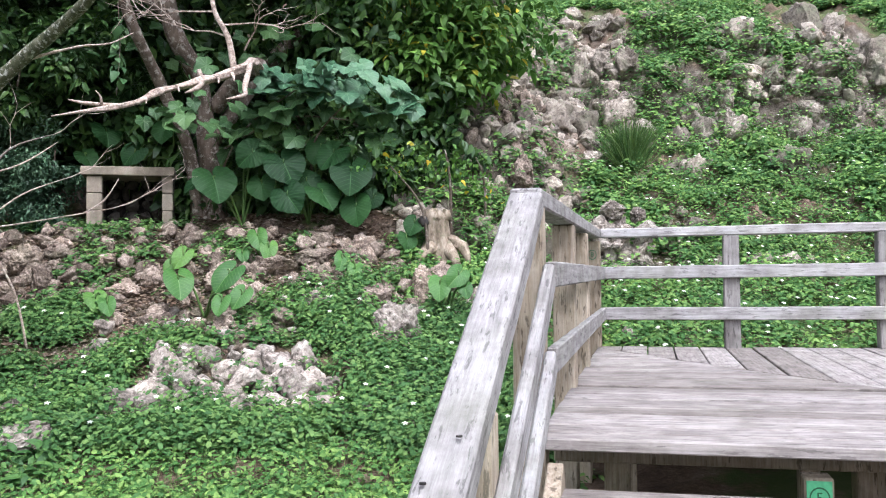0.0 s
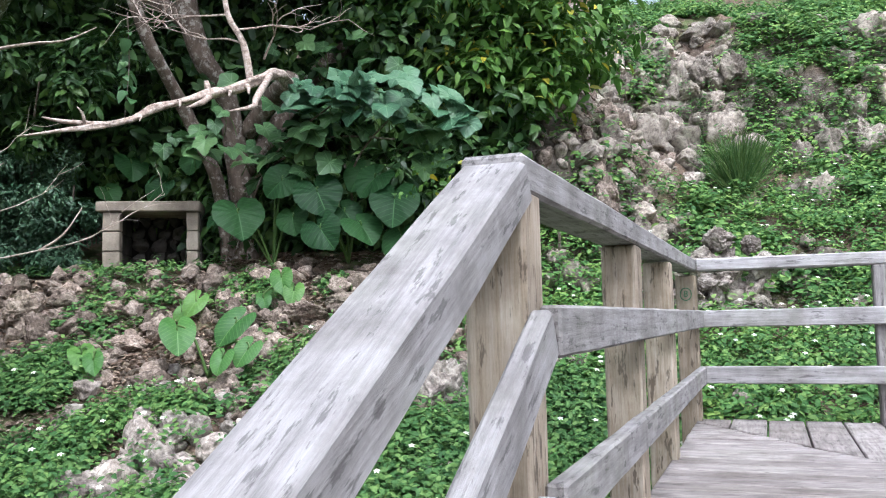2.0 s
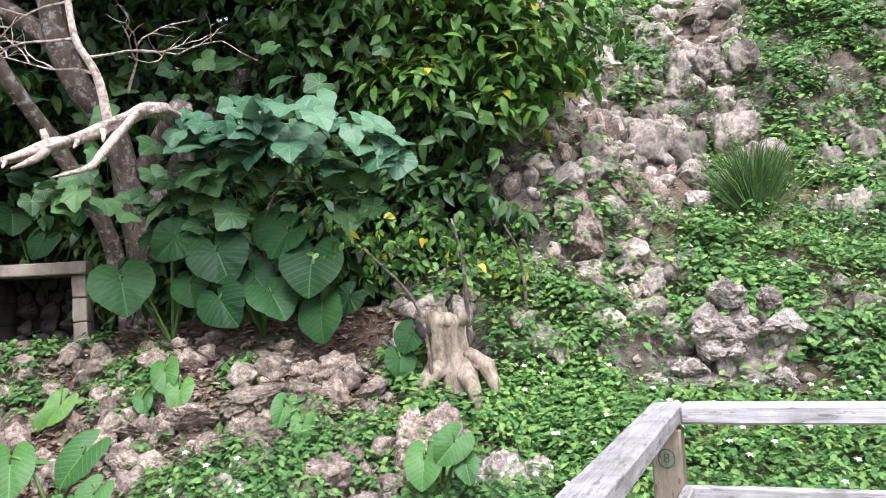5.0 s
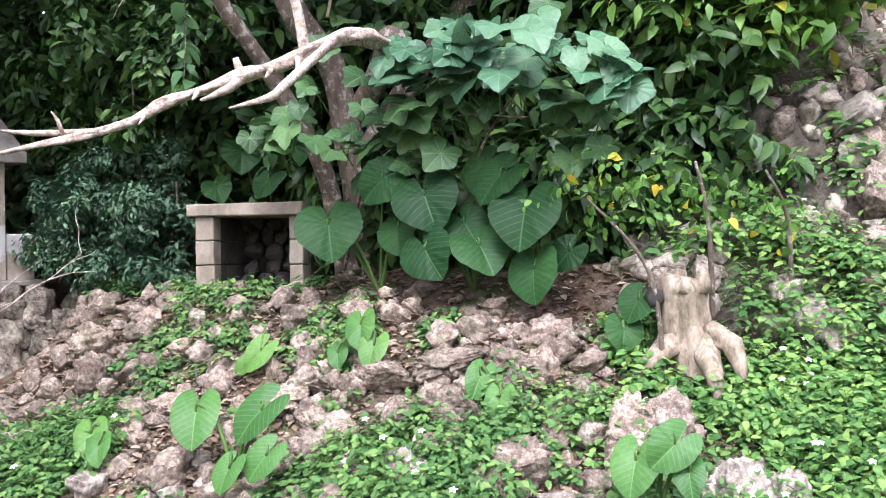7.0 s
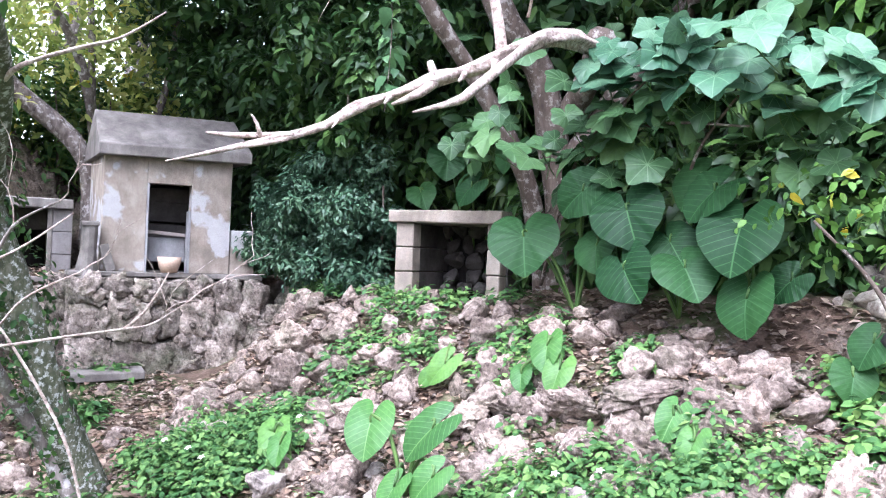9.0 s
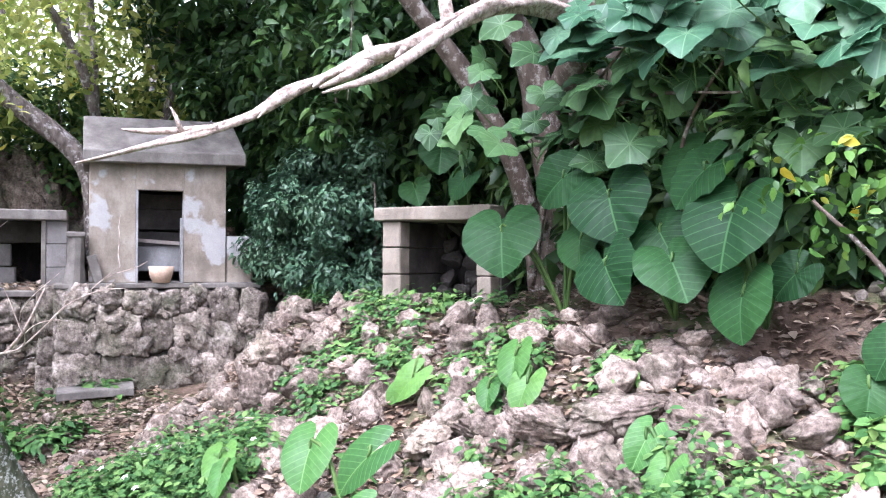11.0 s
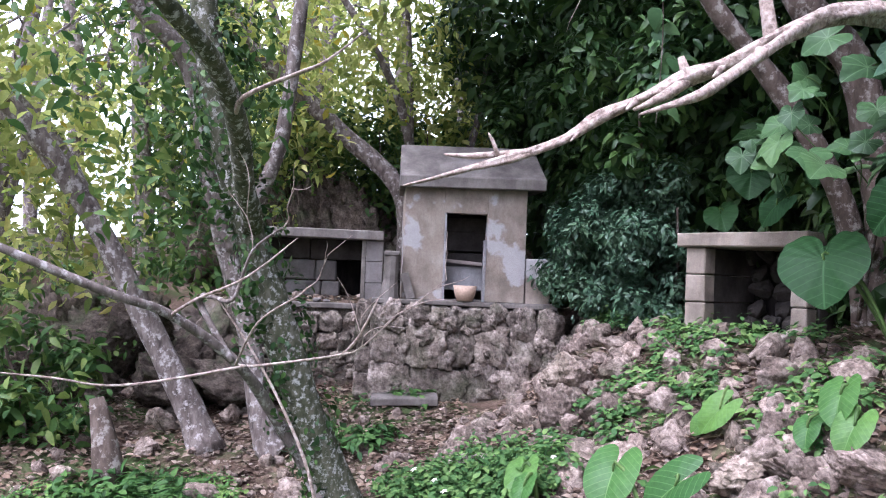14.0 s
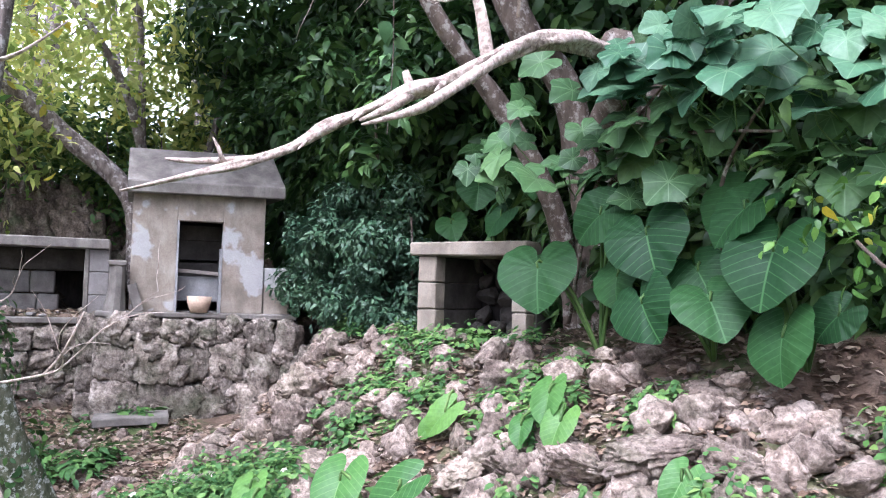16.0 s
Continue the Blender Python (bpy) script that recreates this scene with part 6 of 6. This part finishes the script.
# ---- rocks ----
G = "pitted grey and white limestone boulder among green weeds"
B = "brown pitted limestone boulder among weeds"
L = "low pinkish brown limestone ledge in the rubble"
for at, size, sd, lab in (
        ((1.8, 10.1), (0.5, 0.42, 0.8), 1, G), ((1.4, 10.02), (0.4, 0.36, 0.42), 2, G), ((2.1, 10.15), (0.4, 0.36, 0.55), 4, G),
        ((-0.4, 8.85), (0.5, 0.36, 0.5), 5, B), ((-0.22, 8.95), (0.4, 0.34, 0.55), 32, B), ((-0.88, 8.5), (0.46, 0.36, 0.46), 6, B), ((-0.55, 8.3), (0.46, 0.32, 0.36), 7, G), ((0.2, 8.75), (0.46, 0.36, 0.38), 8, G), ((0.42, 8.9), (0.3, 0.26, 0.3), 33, G),
        ((-1.75, 8.2), (0.34, 0.28, 0.25), 9, G), ((-1.4, 8.25), (0.4, 0.3, 0.26), 10, G), ((-1.1, 8.97), (0.24, 0.2, 0.28), 34, B), ((-4.6, 8.95), (0.6, 0.4, 0.42), 11, B),
        ((-0.6, 7.8), (0.56, 0.42, 0.72), 17, G), ((-0.72, 7.65), (0.42, 0.34, 0.3), 18, B), ((-0.95, 8.3), (0.3, 0.26, 0.26), 12, B), ((-3.2, 5.95), (0.45, 0.34, 0.24), 19, G), ((1.6, 8.0), (0.34, 0.3, 0.26), 20, "small pale boulder beside the deck"),
        ((-3.36, 6.35), (0.34, 0.3, 0.3), 21, G), ((-3.05, 5.85), (0.5, 0.36, 0.32), 22, G), ((-4.2, 7.9), (0.4, 0.32, 0.3), 13, G), ((0.9, 9.0), (0.3, 0.26, 0.2), 24, G), ((1.85, 11.6), (0.32, 0.26, 0.22), 25, "white limestone lump on the slope"),
        ((1.9, 12.1), (0.34, 0.3, 0.24), 14, "white limestone lump on the slope"), ((-0.45, 10.0), (0.4, 0.3, 0.4), 26, B), ((0.52, 10.6), (0.34, 0.3, 0.46), 15, B), ((0.74, 10.45), (0.34, 0.3, 0.5), 16, B), ((0.82, 10.85), (0.4, 0.34, 0.6), 23, B),
        ((-1.9, 8.88), (0.55, 0.36, 0.24), 41, L), ((-1.53, 9.02), (0.6, 0.4, 0.3), 42, L), ((-2.55, 8.74), (0.42, 0.3, 0.24), 43, L), ((-2.25, 8.8), (0.4, 0.3, 0.22), 44, L), ((-1.2, 9.1), (0.5, 0.34, 0.26), 45, L), ((-1.72, 8.66), (0.5, 0.3, 0.26), 46, L), ((-2.2, 8.55), (0.4, 0.28, 0.22), 47, L),
        ((-1.35, 8.75), (0.5, 0.36, 0.28), 48, L), ((-4.3, 8.65), (0.34, 0.3, 0.5), 49, B), ((-4.45, 8.8), (0.4, 0.3, 0.4), 50, B), ((-3.4, 8.6), (0.4, 0.3, 0.24), 51, L), ((-3.75, 9.0), (0.34, 0.24, 0.2), 52, L)):
    boulder(at, size, sd, lab, M_STONE if "brown" in lab else M_ROCK)


def pitted_crag():
    """A knot of pitted limestone lumps grown together beside the deck."""
    rnd = random.Random(23)
    for k in range(34):
        x = rnd.uniform(0.95, 2.2)
        rise = 0.62 * float(smooth01(1.3, 1.75, x)) * rnd.random()
        y = rnd.uniform(9.85, 10.0) + 0.22 * rise
        w = rnd.uniform(0.16, 0.3)
        boulder((x, y, ground_at(x, y) + 0.03 + rise), (w * 1.2, w, w * rnd.uniform(0.8, 1.2)), 500 + k, "pitted lump of a grey limestone crag beside the deck")


pitted_crag()
C = "weathered grey limestone crag on the hillside"


def crags():
    rnd = random.Random(17)
    shapes = [masonry_mesh("crag", 300 + k, M_CLIFF) for k in range(4)] + [stone_mesh("crag", 310 + k, M_CLIFF, 5, 0.5, 0.9, 0.17) for k in range(4)]
    brown = [stone_mesh("crag", 320 + k, M_STONE, 4, 0.5, 0.9, 0.17) for k in range(6)]
    for k in range(270):
        if k < 140:
            x, y = rnd.uniform(0.2, 8.0), 13.2 + rnd.gauss(0, 0.55)
        else:
            x, y = rnd.uniform(-0.7, 2.2), rnd.uniform(10.3, 13.0)
        if 2.0 < x < 2.9 and y < 12.8:
            continue
        w = rnd.uniform(0.2, 0.55) if k < 140 else rnd.uniform(0.12, 0.36)
        ob = new("crag", shapes[rnd.randrange(8)] if k < 140 or x > 1.9 else brown[rnd.randrange(6)])
        ob.matrix_basis = pose(x, y, ground_at(x, y) - w * 0.02, rnd.uniform(-14, 14), rnd.uniform(-14, 14), rnd.uniform(0, 360)) @ Matrix.Diagonal((w, w * 0.8, w * rnd.uniform(0.8, 1.3), 1))
        tagged(ob, C, "rock", "crags on the hillside")


crags()
for k in range(11):
    c = sh(-2.15 - 0.3 * (k % 3), -2.9 + 0.19 * k)
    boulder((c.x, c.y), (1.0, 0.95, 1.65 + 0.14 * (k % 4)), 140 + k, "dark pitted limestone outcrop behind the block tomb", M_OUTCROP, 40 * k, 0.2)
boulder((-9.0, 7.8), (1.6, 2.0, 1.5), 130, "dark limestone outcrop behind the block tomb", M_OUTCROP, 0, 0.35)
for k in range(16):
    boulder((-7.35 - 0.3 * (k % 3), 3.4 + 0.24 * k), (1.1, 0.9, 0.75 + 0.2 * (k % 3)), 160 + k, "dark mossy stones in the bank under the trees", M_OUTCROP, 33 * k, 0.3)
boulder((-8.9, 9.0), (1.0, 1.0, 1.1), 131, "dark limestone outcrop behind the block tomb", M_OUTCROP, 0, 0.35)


def rubble(label, n_parts, n_rest, pick, lo, hi, material, seed, power=2.6):
    """Loose stones: the nearest ones one by one, the rest joined."""
    rnd = random.Random(seed)
    shapes = [stone_mesh("stone", seed + k, material, 4, 0.42, 0.8, 0.11) for k in range(12)]
    coarse = [stone_mesh("stone", seed + k, material, 3, 0.42, 0.8, 0.1) for k in range(9)]
    spots = []
    while len(spots) < n_parts + n_rest:
        x, y = pick(rnd)
        spots.append((x, y, lo + (hi - lo) * rnd.random() ** power))
    spots.sort(key=lambda s: -s[2])
    h = thing("loose_stones", gz(spots[0][0], spots[0][1]), label, "stones")
    vs, fs, off = [], [], 0
    for k, (x, y, s) in enumerate(spots):
        m = pose(x, y, ground_at(x, y) + s * 0.2, rnd.uniform(-25, 25), rnd.uniform(-25, 25), rnd.uniform(0, 360)) @ Matrix.Diagonal((s * rnd.uniform(0.9, 1.4), s, s * rnd.uniform(0.85, 1.2), 1))
        me = shapes[rnd.randrange(12)] if k < n_parts else coarse[rnd.randrange(9)]
        if k < n_parts:
            ob = new("stone", me)
            hang(ob, h)
            ob.matrix_basis = m
        else:
            co = np.array([m @ v.co for v in me.vertices])
            vs.append(co)
            fs.append(np.array([p.vertices[:] for p in me.polygons]) + off)
            off += len(co)
    if vs:
        ob = new("rubble_fill", np_mesh("rubble_fill", np.concatenate(vs), np.concatenate(fs), material))
        hang(ob, h)
        tagged(ob, kind="stuff")


def in_front(rnd):
    while True:
        x, y = rnd.uniform(-5.6, 0.2), rnd.uniform(7.4, 9.75)
        if x + 6.6 > (9.7 - y) + 0.1 and noise.noise(Vector((x, y, 3)) * 0.9) + 0.75 * smooth01(7.4, 9.0, y) > 0.15:
            return x, y


def on_floor(rnd):
    return rnd.uniform(-8.2, -3.0), rnd.uniform(3.6, 8.8)


def on_hill(rnd):
    while True:
        x, y = rnd.uniform(-0.9, 6.5), rnd.uniform(9.9, 15.5)
        if noise.noise(Vector((x, y, 8)) * 0.8) + 0.6 * smooth01(3.2, 0.0, x) + 0.3 * smooth01(12, 13, y) > 0.25:
            return x, y


ROW = [(x + 0.1 * (k % 2), y) for k, (y, x0, x1) in enumerate(((6.66, -2.7, -0.9), (6.8, -2.6, -1.0), (6.98, -2.55, -1.1), (7.14, -2.6, -1.2), (7.3, -2.6, -1.35))) for x in np.arange(x0, x1, 0.235)]

ROW_TURN = iter(ROW * 3)


def in_row(rnd):
    x, y = next(ROW_TURN)
    return x + rnd.uniform(-0.07, 0.07), y + rnd.uniform(-0.04, 0.04)


def in_weeds(rnd):
    return rnd.uniform(-3.6, 0.3), rnd.uniform(6.3, 8.3)


rubble("pinkish brown limestone rubble tumbled down from the tomb", 300, 520, in_front, 0.05, 0.25, M_STONE, 200, 2.2)
rubble("scattered small stones in the leaf litter", 90, 320, on_floor, 0.03, 0.22, M_STONE, 220)
rubble("grey limestone rubble strewn on the hillside", 260, 900, on_hill, 0.08, 0.4, M_CLIFF, 240)
rubble("row of pale limestone blocks, the rest of a low terrace wall", 2 * len(ROW), 0, in_row, 0.15, 0.34, M_ROCK, 280, 1.3)
rubble("pale stones half hidden in the weeds", 60, 60, in_weeds, 0.08, 0.26, M_ROCK, 260)


def pebbles(n, pick, label, material):
    """Countless chips of stone on the soil."""
    tv = np.array([(0.5, 0, 0), (-0.4, 0.1, 0), (0.05, 0.45, 0.05), (0, -0.5, 0), (0.05, 0, 0.35), (0.3, 0.3, 0.15), (-0.3, -0.25, 0.18)])
    tf = np.array([(0, 5, 4), (5, 2, 4), (2, 1, 4), (1, 6, 4), (6, 3, 4), (3, 0, 4)])
    rnd = random.Random(n)
    c = np.array([pick(rnd) for k in range(n)])
    at = np.stack([c[:, 0], c[:, 1], ground_height(c[:, 0], c[:, 1]) + np.array([relief(a, b) for a, b in c])], axis=1)
    nor = np.tile(np.array([[0, 0, 1.0]]), (n, 1)) + unit(n) * 0.4
    me = cloud("pebbles", (tv, tf), at, nor, RNG.random(n) * 6.28, 0.02 + 0.06 * RNG.random(n) ** 2, material)
    tagged(new("pebbles", me), label, "stones", kind="stuff")


pebbles(6000, in_front, "chips of limestone scattered on the slope", M_STONE)
pebbles(4000, on_floor, "chips of limestone in the leaf litter", M_STONE)
pebbles(5000, on_hill, "chips of limestone on the hillside", M_CLIFF)


# ---- weeds, grass and fallen leaves ----
def heights(x, y):
    return ground_height(x, y) + np.array([relief(a, b) for a, b in zip(x, y)])


def weeds(name, label, n, leaves, pick, template, size, material, tall, spread):
    """Low plants: n of them, each a tuft of leaves."""
    c = []
    rnd = random.Random(n)
    while len(c) < n:
        p = pick(rnd)
        if p:
            c.append(p)
    c = np.array(c)
    z = heights(c[:, 0], c[:, 1])
    scale = 0.6 + 0.8 * RNG.random(n)
    i = np.repeat(np.arange(n), leaves)
    m = len(i)
    r = RNG.random(m) ** 0.6 * spread * scale[i]
    a = RNG.random(m) * 2 * math.pi
    h = tall * scale[i] * (1 - 0.6 * (r / (spread * 1.4))) * (0.25 + 0.75 * RNG.random(m))
    at = np.stack([c[i, 0] + r * np.cos(a), c[i, 1] + r * np.sin(a), z[i] + h], axis=1)
    nor = np.stack([0.45 * np.cos(a), 0.45 * np.sin(a) - 0.15, np.ones(m)], axis=1) + unit(m) * 0.35
    me = cloud(name, template, at, nor, RNG.random(m) * 2 * math.pi, size * (0.6 + 0.8 * RNG.random(m)), material)
    return tagged(new(name, me), label, "weeds", kind="stuff")


def off_deck(x, y):
    p = Vector((x, y, 0)) - O
    return not (-0.05 < p.dot(U) < 3.4 and -1.9 < p.dot(V) < 4.05)


def weeds_right(rnd):
    x, y = rnd.uniform(0.2, 8.0), rnd.uniform(6.6, 13.4)
    if x < 1.6 and y > 10.5 and rnd.random() < 0.7 or 0.95 < x < 2.2 and 9.75 < y < 10.3 and rnd.random() < 0.85:
        return None
    ok = noise.noise(Vector((x, y, 2)) * 0.7) + 0.35 + 0.25 * smooth01(1.0, 2.5, x) - 0.5 * smooth01(10.5, 12.5, y) * (x < 2.6) > 0
    return (x, y) if ok and off_deck(x, y) else None


def weeds_front(rnd):
    x, y = rnd.uniform(-4.2, 0.8), rnd.uniform(5.9, 9.0)
    if -2.75 < x < -0.9 and 6.5 < y < 7.4 and rnd.random() < 0.88:
        return None
    ok = noise.noise(Vector((x, y, 2)) * 0.95) + 0.12 + 0.22 * smooth01(-2.5, 0.0, x) - 0.7 * smooth01(7.9, 8.8, y) * (x < -1.2) > 0
    return (x, y) if ok and off_deck(x, y) else None


def weeds_sparse(rnd):
    x, y = rnd.uniform(-5.6, 0.3), rnd.uniform(7.5, 9.9)
    ok = noise.noise(Vector((x, y, 7)) * 1.5) > 0.22 and x + 6.3 > 9.7 - y
    return (x, y) if ok else None


def weeds_hill(rnd):
    x, y = rnd.uniform(-0.6, 9), rnd.uniform(10.2, 18)
    if x < 1.7 and y < 12.9 and rnd.random() < 0.72:
        return None
    return (x, y) if noise.noise(Vector((x, y, 5)) * 0.9) > -0.08 else None


def lawn(rnd):
    if rnd.random() < 0.3:
        x, y = rnd.uniform(-5.0, 5.0), rnd.uniform(-3.0, 2.8)
    else:
        x, y = rnd.uniform(-5.5, 1.2), rnd.uniform(2.6, 6.6)
    return (x, y) if off_deck(x, y) else None


def by_stump(rnd):
    a, r = rnd.uniform(0, 6.28), rnd.uniform(0.3, 0.6)
    return -0.2 + r * math.cos(a), 9.62 + r * math.sin(a) * 0.7


def by_crag(rnd):
    x, y = rnd.uniform(-0.05, 1.35), rnd.uniform(9.2, 10.45)
    return (x, y) if y < 9.8 or x < 0.95 else None


def floor_weeds(rnd):
    x, y = rnd.uniform(-7.0, -2.8), rnd.uniform(4.5, 8.6)
    return (x, y) if noise.noise(Vector((x, y, 11)) * 1.1) > 0.25 - 0.2 * (y < 6.2) else None


weeds("weeds", "dense bright green flowering weeds covering the slope", 4000, 32, weeds_right, OVAL, 0.05, M_WEED, 0.27, 0.18)
weeds("weeds", "fresh green weeds among the stones", 2100, 34, weeds_front, OVAL, 0.046, M_WEED_LOW, 0.25, 0.15)
weeds("weeds", "scattered green seedlings in the rubble", 420, 20, weeds_sparse, OVAL, 0.05, M_WEED_LOW, 0.15, 0.1)
weeds("weeds", "weeds rooted in cracks on the rocky hillside", 5000, 22, weeds_hill, OVAL, 0.075, M_WEED, 0.26, 0.25)
weeds("weeds", "short mixed weeds in the grass", 5600, 18, lawn, OVAL, 0.042, M_WEED, 0.08, 0.14)
weeds("weeds", "green weeds crowding round the stump", 90, 24, by_stump, OVAL, 0.065, M_WEED, 0.22, 0.12)
weeds("weeds", "lush green weeds between the stump and the pitted crag", 330, 30, by_crag, OVAL, 0.052, M_WEED, 0.28, 0.17)
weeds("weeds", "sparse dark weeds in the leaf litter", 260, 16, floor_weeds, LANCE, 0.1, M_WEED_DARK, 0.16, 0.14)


def grass(name, label, n, pick, size, material, lean=0.5):
    c, rnd = [], random.Random(n + 1)
    while len(c) < n:
        p = pick(rnd)
        if p:
            c.append(p)
    c = np.array(c)
    at = np.stack([c[:, 0], c[:, 1], heights(c[:, 0], c[:, 1])], axis=1)
    a = RNG.random(n) * 2 * math.pi
    # blades stand: their own y axis points up and outward
    nor = np.stack([np.cos(a), np.sin(a), np.full(n, lean)], axis=1)
    me = cloud(name, GRASS_BLADE, at, nor, np.zeros(n) + RNG.normal(size=n) * 0.3, size * (0.5 + RNG.random(n)), material)
    return tagged(new(name, me), label, "grass", kind="stuff")


grass("grass", "short green grass at the foot of the slope", 22000, lawn, 0.1, M_GRASS, 0.7)


def grass_clump(x, y, n, size, label):
    g = thing("grass_clump", gz(x, y), label, "grass")
    r = RNG.random(n) ** 0.5 * 0.16
    a = RNG.random(n) * 2 * math.pi
    px, py = x + r * np.cos(a), y + r * np.sin(a)
    at = np.stack([px, py, np.full(n, ground_at(x, y) - 0.02)], axis=1)
    nor = np.stack([np.cos(a), np.sin(a), 0.35 - 0.4 * RNG.random(n)], axis=1)
    ob = new("tuft", cloud("tuft", GRASS_BLADE, at, nor, RNG.normal(size=n) * 0.35, size * (0.6 + 0.6 * RNG.random(n)), M_GRASS))
    tagged(hang(ob, g), kind="stuff")


grass_clump(2.42, 12.05, 900, 0.66, "tall tuft of long arching green grass on the hillside")


def flowers(n, pick, label):
    c, rnd = [], random.Random(77 + n)
    while len(c) < n:
        p = pick(rnd)
        if p:
            c.append(p)
    c = np.array(c)
    z = heights(c[:, 0], c[:, 1]) + 0.2 + 0.16 * RNG.random(n)
    i = np.repeat(np.arange(n), 5)
    a = np.tile(np.arange(5) * 2 * math.pi / 5, n)
    at = np.stack([c[i, 0], c[i, 1], z[i]], axis=1)
    nor = np.tile(np.array([[0.1, -0.5, 1.0]]), (len(i), 1))
    me = cloud("white_flowers", OVAL, at, nor, a, np.full(len(i), 0.024), M_PETAL)
    tagged(new("white_flowers", me), label, "flowers", kind="stuff")


flowers(480, weeds_right, "small white daisy-like flowers above the weeds")
flowers(60, weeds_front, "small white flowers scattered in the weeds")


def litter(n, pick, size, label):
    c, rnd = [], random.Random(5 + n)
    while len(c) < n:
        p = pick(rnd)
        if p:
            c.append(p)
    c = np.array(c)
    at = np.stack([c[:, 0], c[:, 1], heights(c[:, 0], c[:, 1]) + 0.01 + 0.02 * RNG.random(n)], axis=1)
    nor = np.tile(np.array([[0, 0, 1.0]]), (n, 1)) + unit(n) * 0.45
    me = cloud("fallen_leaves", OVAL, at, nor, RNG.random(n) * 2 * math.pi, size * (0.5 + RNG.random(n)), M_DRY)
    tagged(new("fallen_leaves", me), label, "leaf litter", kind="stuff")


litter(17000, lambda r: (r.uniform(-8.6, -2.6), r.uniform(3.4, 8.9)), 0.055, "brown fallen leaves covering the ground under the trees")
litter(8000, lambda r: (r.uniform(-5.8, 0.2), r.uniform(8.2, 10.1)), 0.055, "dry brown leaves between the stones")


def hanging_vine(top, length, n, label):
    p = thing("hanging_vine", top, label, "vine")
    t = Vector(top)
    limb("stem", [t, t + Vector((0.02, 0, -length * 0.5)), t + Vector((-0.02, 0, -length))], [0.005, 0.004, 0.003], M_BARK_DARK, p, "", 5)
    crown(p, "leaves", [((t.x, t.y, t.z - length / 2), (0.07, 0.07, length / 2), n)], HEARTLET, 0.1, M_VINE_SHADE, "", 0.3, 0.2, 0.6, 0.1, (0.4, -0.7, 0), 0.6)


hanging_vine((-3.6, 8.9, 4.5), 1.0, 22, "thin creeper strand with small heart-shaped leaves hanging down")
